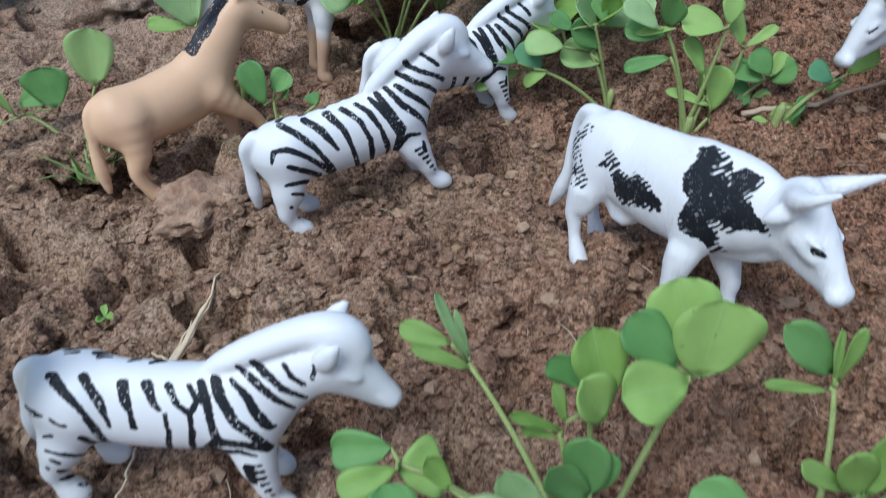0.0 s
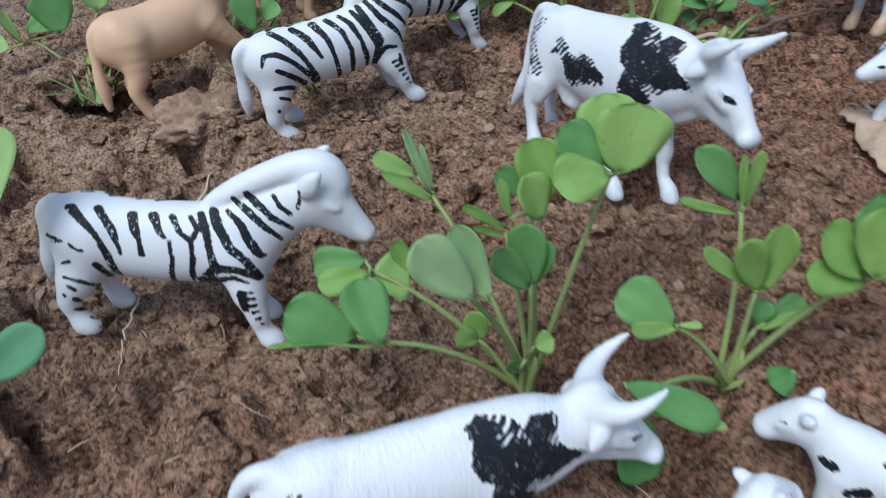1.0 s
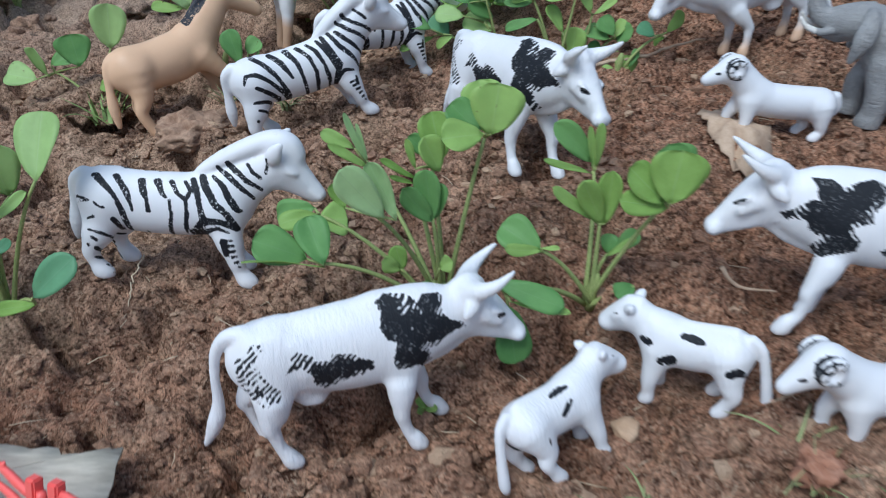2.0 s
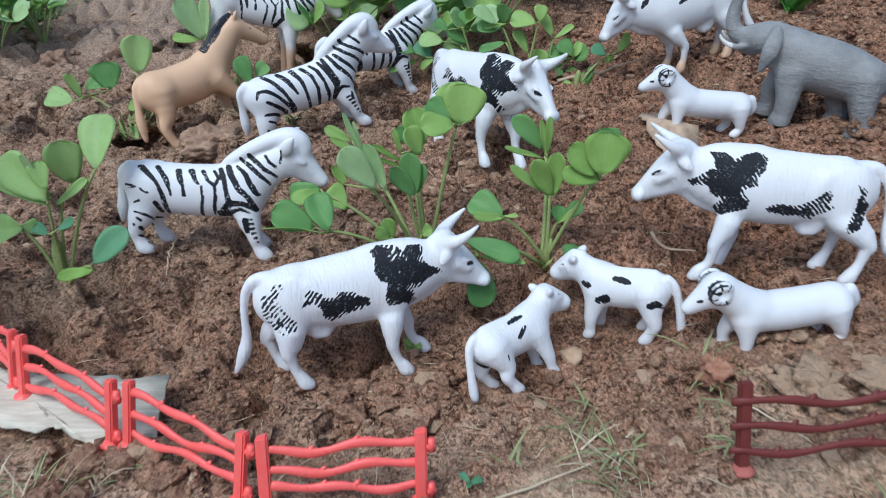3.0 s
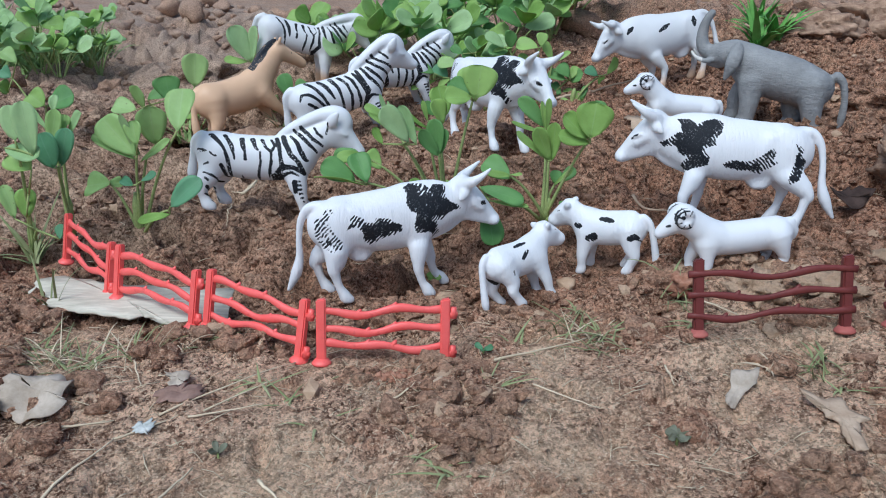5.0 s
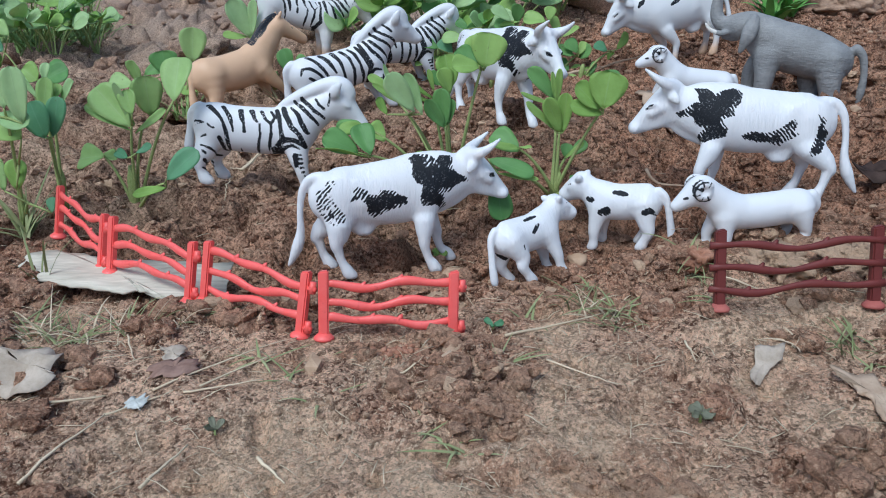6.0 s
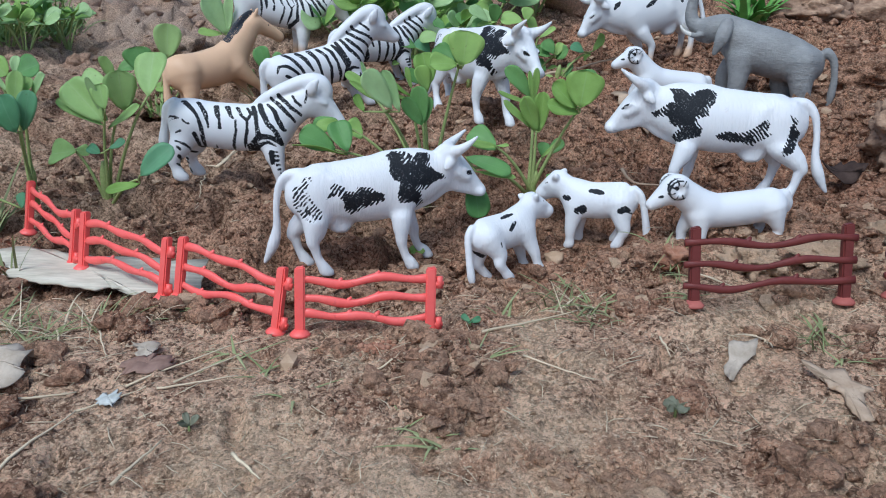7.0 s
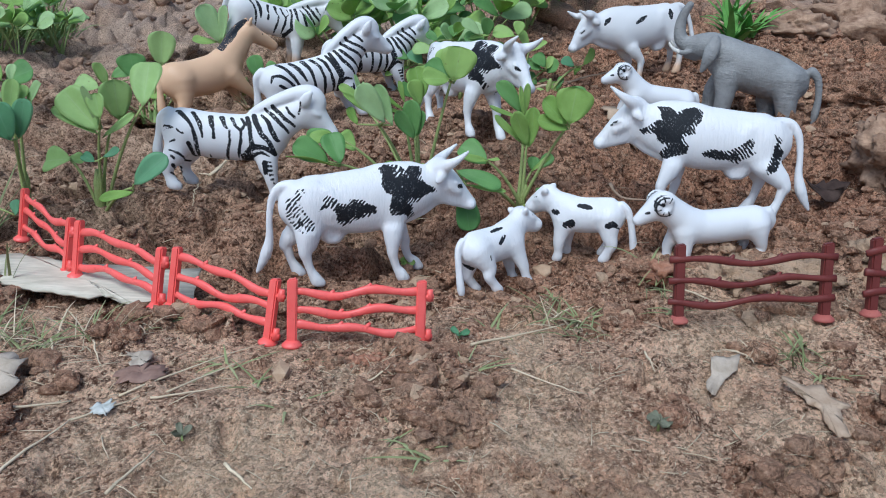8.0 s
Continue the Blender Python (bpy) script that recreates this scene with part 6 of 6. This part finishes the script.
slab([(-0.0805, -0.0440), (-0.0760, -0.0420), (-0.0700, -0.0428), (-0.0690, -0.0480), (-0.0710, -0.0525), (-0.0760, -0.0525), (-0.0770, -0.0480)], 0.0008, 4, DEAD_LEAF, "dead_leaf", "small grey scrap of dead leaf", "dead leaf", (4, 4), 0.0008, 0.6, 0.002, drape=True)
slab([(-0.0800, -0.0560), (-0.0720, -0.0530), (-0.0654, -0.0499), (-0.0610, -0.0550), (-0.0650, -0.0605), (-0.0764, -0.0637)], 0.0008, 5, BROWN_DEAD, "dead_leaf", "thin brown rotting leaf pressed into the soil", "dead leaf", (2, 2), 0.0014, 0.2, 0.0010, drape=True)
slab([(0.0245, -0.0560), (0.0300, -0.0545), (0.0370, -0.0590), (0.0365, -0.0640), (0.0290, -0.0625)], 0.0007, 10, TAN_HUSK, "dead_leaf", "shredded pale papery leaf pressed into the soil", "dead leaf", (3, 3), 0.0007, 0.2, 0.0016, drape=True)
slab([(0.1707, -0.0680), (0.1770, -0.0730), (0.1850, -0.0725), (0.1835, -0.0800), (0.1890, -0.0850), (0.1840, -0.0865), (0.1815, -0.0930), (0.1800, -0.1010), (0.1750, -0.1020), (0.1745, -0.0940), (0.1765, -0.0870), (0.1735, -0.0845), (0.1740, -0.0790), (0.1715, -0.0740)], 0.0018, 6, TAN_HUSK, "bark_chip", "ragged tan chip of dry bark", "bark", (3, 3), 0.0007, 0.1, 0.0030)
slab([(0.1500, -0.0525), (0.1560, -0.0505), (0.1620, -0.0515), (0.1590, -0.0580), (0.1530, -0.0620), (0.1470, -0.0690), (0.1420, -0.0715), (0.1440, -0.0650), (0.1480, -0.0600)], 0.0009, 7, DEAD_LEAF, "dead_leaf", "pale grey scrap of dead leaf on trodden soil", "dead leaf", (3, 3), 0.0006, 0.3, 0.0022, drape=True)
slab([(0.257, 0.098), (0.266, 0.109), (0.279, 0.106), (0.283, 0.095), (0.272, 0.088)], 0.0012, 8, DARK_DEAD, "dead_leaf", "dark curled rotten leaf behind the cow", "dead leaf", (15, -8), 0.0018, 2.0, 0.004)
slab([(0.1690, 0.2298), (0.1790, 0.2400), (0.1890, 0.2470), (0.1900, 0.2300), (0.2040, 0.2190), (0.1994, 0.2002), (0.1800, 0.1888), (0.1725, 0.1975), (0.1730, 0.2144)], 0.002, 9, TAN_HUSK, "dry_husk", "tan dry papery husk under the ram", "husk", (0, 0), 0.0016, 0.0, 0.0035, True)


def stick(points, r, material, name, label, category, group="", wobble=0.00035, seed=0):
    rng = random.Random(seed)
    path = []
    for (ax, ay), (bx, by) in zip(points, points[1:]):
        steps = 8
        for k in range(steps + 1):
            u = k / steps
            x, y = ax + (bx - ax) * u + rng.uniform(-1, 1) * wobble, ay + (by - ay) * u + rng.uniform(-1, 1) * wobble
            path.append((x, y, max(float(ground(x, y, False)) + 0.0012, float(ground(x, y))) + r))
    o = Vector(path[0])
    me = mesh_of(name, *tube([Vector(p) - o for p in path], [r * (1 - 0.6 * i / (len(path) - 1)) for i in range(len(path))], 6), material)
    return thing(name, me, pose(*o), label, category, group)


STRAWS = [((-0.099, -0.117), (-0.086, -0.084)), ((-0.086, -0.084), (-0.064, -0.068)), ((-0.063, -0.071), (-0.036, -0.063)), ((-0.119, -0.079), (-0.090, -0.073)), ((-0.074, -0.069), (-0.030, -0.026)),
          ((-0.058, -0.067), (-0.034, -0.043)), ((-0.061, -0.120), (-0.052, -0.100)), ((0.071, -0.053), (0.094, -0.071)), ((0.127, -0.043), (0.127, -0.057)), ((0.057, -0.030), (0.101, -0.010)),
          ((0.158, 0.009), (0.175, -0.015)), ((-0.117, -0.026), (-0.099, -0.063)), ((-0.028, -0.107), (-0.017, -0.119)), ((-0.100, -0.026), (-0.087, -0.052)), ((0.014, -0.063), (0.031, -0.055))]
for i, ends in enumerate(STRAWS):
    stick(ends, 0.0005 if i % 3 else 0.0007, STRAW, "straw", "thin dry yellow-brown straw lying on the soil", "straw", "dry straws", seed=i)
stick(((0.135, 0.327), (0.165, 0.322), (0.201, 0.330)), 0.0016, TAN_HUSK, "twig", "thin pale root lying behind the toy cow", "twig", "", 0.001, 91)
stick(((-0.102, 0.159), (-0.100, 0.137), (-0.098, 0.115)), 0.0005, STRAW, "root", "thread-thin dry root below the zebra", "root", "", 0.0012, 92)
stick(((0.15, 0.118), (0.172, 0.112)), 0.0011, TAN_HUSK, "twig", "short dry twig beside the cow's hoof", "twig", "", 0.0006, 93)


def blade(base, way, length, width, droop):
    """A tapered grass blade, thin and bent over."""
    side = Vector((-way.y, way.x, 0)).normalized()
    pts = []
    for k in range(6):
        u = k / 5
        pts.append((base + way * (length * u) - Vector((0, 0, 1)) * (droop * length * u * u), width * (1 - u) ** 0.7 + 0.00005))
    verts, faces = [], []
    for p, w in pts:
        verts += [p - side * w, p + Vector((0, 0, w * 0.5)), p + side * w]
    for k in range(5):
        a = 3 * k
        faces += [(a, a + 1, a + 4, a + 3), (a + 1, a + 2, a + 5, a + 4)]
    n = len(verts)
    verts += [v - Vector((0, 0, 0.00015)) for v in verts]
    faces += [tuple(q + n for q in f[::-1]) for f in faces]
    return verts, faces


def tuft(x, y, count, length, seed, material, label, up=0.5, width=0.00065, group="grass tufts", name="grass_tuft", category="grass", base=0.003):
    rng = random.Random(seed)
    z = float(ground(x, y, False))
    pieces = []
    for _ in range(count):
        a = rng.uniform(0, 6.3)
        way = Vector((math.cos(a), math.sin(a), up * rng.uniform(0.5, 1.8))).normalized()
        pieces.append(blade(Vector((rng.uniform(-1, 1) * base, rng.uniform(-1, 1) * base, -0.001)), way, length * rng.uniform(0.5, 1.1), width * rng.uniform(0.6, 1.2), rng.uniform(0.1, 0.5)))
    return thing(name, mesh_of(name, *joined(pieces), material), pose(x, y, z), label, category, group)


for i, (x, y, n, l) in enumerate(((-0.040, -0.043, 6, 0.02), (-0.028, -0.059, 5, 0.018), (-0.013, -0.074, 5, 0.02), (0.109, -0.005, 13, 0.026), (0.155, 0.040, 7, 0.03), (0.035, -0.102, 7, 0.02), (0.051, -0.055, 6, 0.022),
                                  (0.104, 0.030, 5, 0.022), (0.192, -0.042, 8, 0.018), (-0.121, -0.026, 9, 0.022), (-0.078, -0.006, 6, 0.02), (0.0, -0.043, 4, 0.014), (0.152, -0.010, 9, 0.022), (-0.149, -0.012, 8, 0.03), (0.069, -0.005, 5, 0.022), (0.028, -0.093, 5, 0.02), (0.191, -0.062, 6, 0.014))):
    tuft(x, y, n, l, 200 + i, GRASS, "sparse tuft of thin green grass blades on trodden soil")
for i, (x, y) in enumerate(((0.1024, -0.0062), (0.104, -0.0180), (0.0947, 0.0100), (-0.1387, -0.0253), (-0.1337, -0.0211), (-0.1217, -0.0330), (-0.0889, -0.0106), (-0.0999, -0.018), (0.147, 0.0184), (-0.112, -0.0216), (0.1854, -0.0522))):
    tuft(x, y, 14, 0.024, 310 + i, GRASS if i % 3 else STRAW, "thin wispy grass, part green and part dry", 0.9, 0.0004, base=0.008)
tuft(-0.165, 0.033, 6, 0.05, 231, GRASS, "tall green grass blades beside the bark strip", 2.2, 0.0007)
tuft(-0.199, 0.088, 14, 0.05, 232, GRASS, "tall green grass at the foot of the seedling", 1.4, 0.0014)
tuft(-0.186, 0.335, 22, 0.042, 233, PALE_GRASS, "pale upright stalks of grass beside the toy horse", 1.5, 0.0013, base=0.007)
tuft(-0.06, 0.315, 14, 0.03, 235, GRASS, "green grass between horse and zebra", 1.0, 0.0010)
tuft(-0.105, 0.335, 12, 0.03, 236, GRASS, "green grass between horse and zebra", 1.0, 0.0010)
for i, (x, y) in enumerate(((-0.47, 0.66), (-0.44, 0.60), (-0.50, 0.58), (-0.43, 0.70), (-0.54, 0.70), (-0.46, 0.78), (-0.6, 0.85), (-0.52, 0.64), (-0.56, 0.78), (-0.5, 0.9))):
    tuft(x, y, 95, 0.05, 240 + i, PALE_GRASS, "bushy clump of pale green grass at the far edge", 1.3, 0.0021, base=0.028)
for i, (x, y) in enumerate(((0.325, 0.385), (0.345, 0.40), (0.335, 0.42))):
    tuft(x, y, 16, 0.055, 260 + i, LEAF_GRASS, "clump of broad green grass behind the elephant", 1.5, 0.0042)
for k, (a, b) in enumerate((((-0.1076, 0.205), (-0.0992, 0.2556)), ((-0.1085, 0.205), (-0.1026, 0.240)), ((-0.107, 0.206), (-0.1040, 0.236)), ((-0.109, 0.207), (-0.1060, 0.230)), ((-0.108, 0.208), (-0.1181, 0.2135)), ((-0.1065, 0.207), (-0.1000, 0.246)))):
    stick((a, b), 0.0011 - 0.0001 * k, STRAW, "dry_straw", "dry straw-coloured stalk in a bundle behind the zebra", "straw", "bundled dry stalks", 0.0006, 95 + k)
tuft(0.17, -0.045, 14, 0.014, 271, STRAW, "dry broken grass stubble on the soil", 0.4, 0.0006, "", "dry_grass_tuft", "dry grass")


def weed(x, y, size, count, seed, label, material=None, rise=0.5):
    rng = random.Random(seed)
    root = new("weed_sprout")
    root.matrix_basis = pose(x, y, float(ground(x, y, False)))
    tagged(root, label, "weed", "small weeds")
    stalk = part("stalk", mesh_of("stalk", *tube([(0, 0, -0.002), (0, 0, size * 0.5)], [0.0006, 0.0004], 6), STEM), root)
    for i in range(count):
        a = 2 * math.pi * (i + rng.uniform(-0.2, 0.2)) / count
        way = Vector((math.cos(a), math.sin(a), rise))
        b = Vector((0, 0, size * 0.45))
        leaf_part(b, b + way * size, size * 0.62, rng, stalk, material or LEAF)


weed(0.053, -0.018, 0.0044, 3, 301, "tiny green sprout in front of the calf", COOL_LEAF)
weed(-0.0456, -0.0924, 0.0034, 3, 302, "tiny dull green sprout on trodden soil", DULL_LEAF, 1.0)
weed(0.1184, -0.0890, 0.0046, 7, 303, "flattened grey-green weed on trodden soil", DULL_LEAF, 0.12)
weed(0.03, 0.075, 0.005, 3, 304, "tiny green sprout under the cow")
weed(-0.145, 0.235, 0.005, 3, 305, "tiny green sprout on the bank")


def straw_bits(count, seed):
    """Chopped straw, rootlets and fibres strewn over the ground."""
    rng = random.Random(seed)
    pieces = []
    spots = []
    while len(spots) < count:
        x, y = rng.uniform(-0.3, 0.35), rng.uniform(-0.2, 0.35)
        if rng.random() < (1.0 if y < 0.03 else 0.22):
            spots.append((x, y))
    zs = ground([s[0] for s in spots], [s[1] for s in spots])
    for (x, y), z in zip(spots, zs):
        a, l = rng.uniform(0, 6.3), 0.002 + 0.012 * rng.random() ** 2
        d = Vector((math.cos(a), math.sin(a), rng.uniform(-0.1, 0.2))) * l
        p = Vector((x, y, z + 0.0009))
        mid = p + d * 0.5 + Vector((rng.uniform(-1, 1), rng.uniform(-1, 1), 0.5)) * l * 0.08
        r = rng.uniform(0.00008, 0.00024)
        pieces.append(tube([p, mid, p + d], [r, r, r * 0.5], 4))
    tagged(new("straw_bits", mesh_of("straw_bits", *joined(pieces), STRAW)), "chopped dry straw and rootlets strewn over the soil", "straw", "", "stuff")


straw_bits(1900, 77)
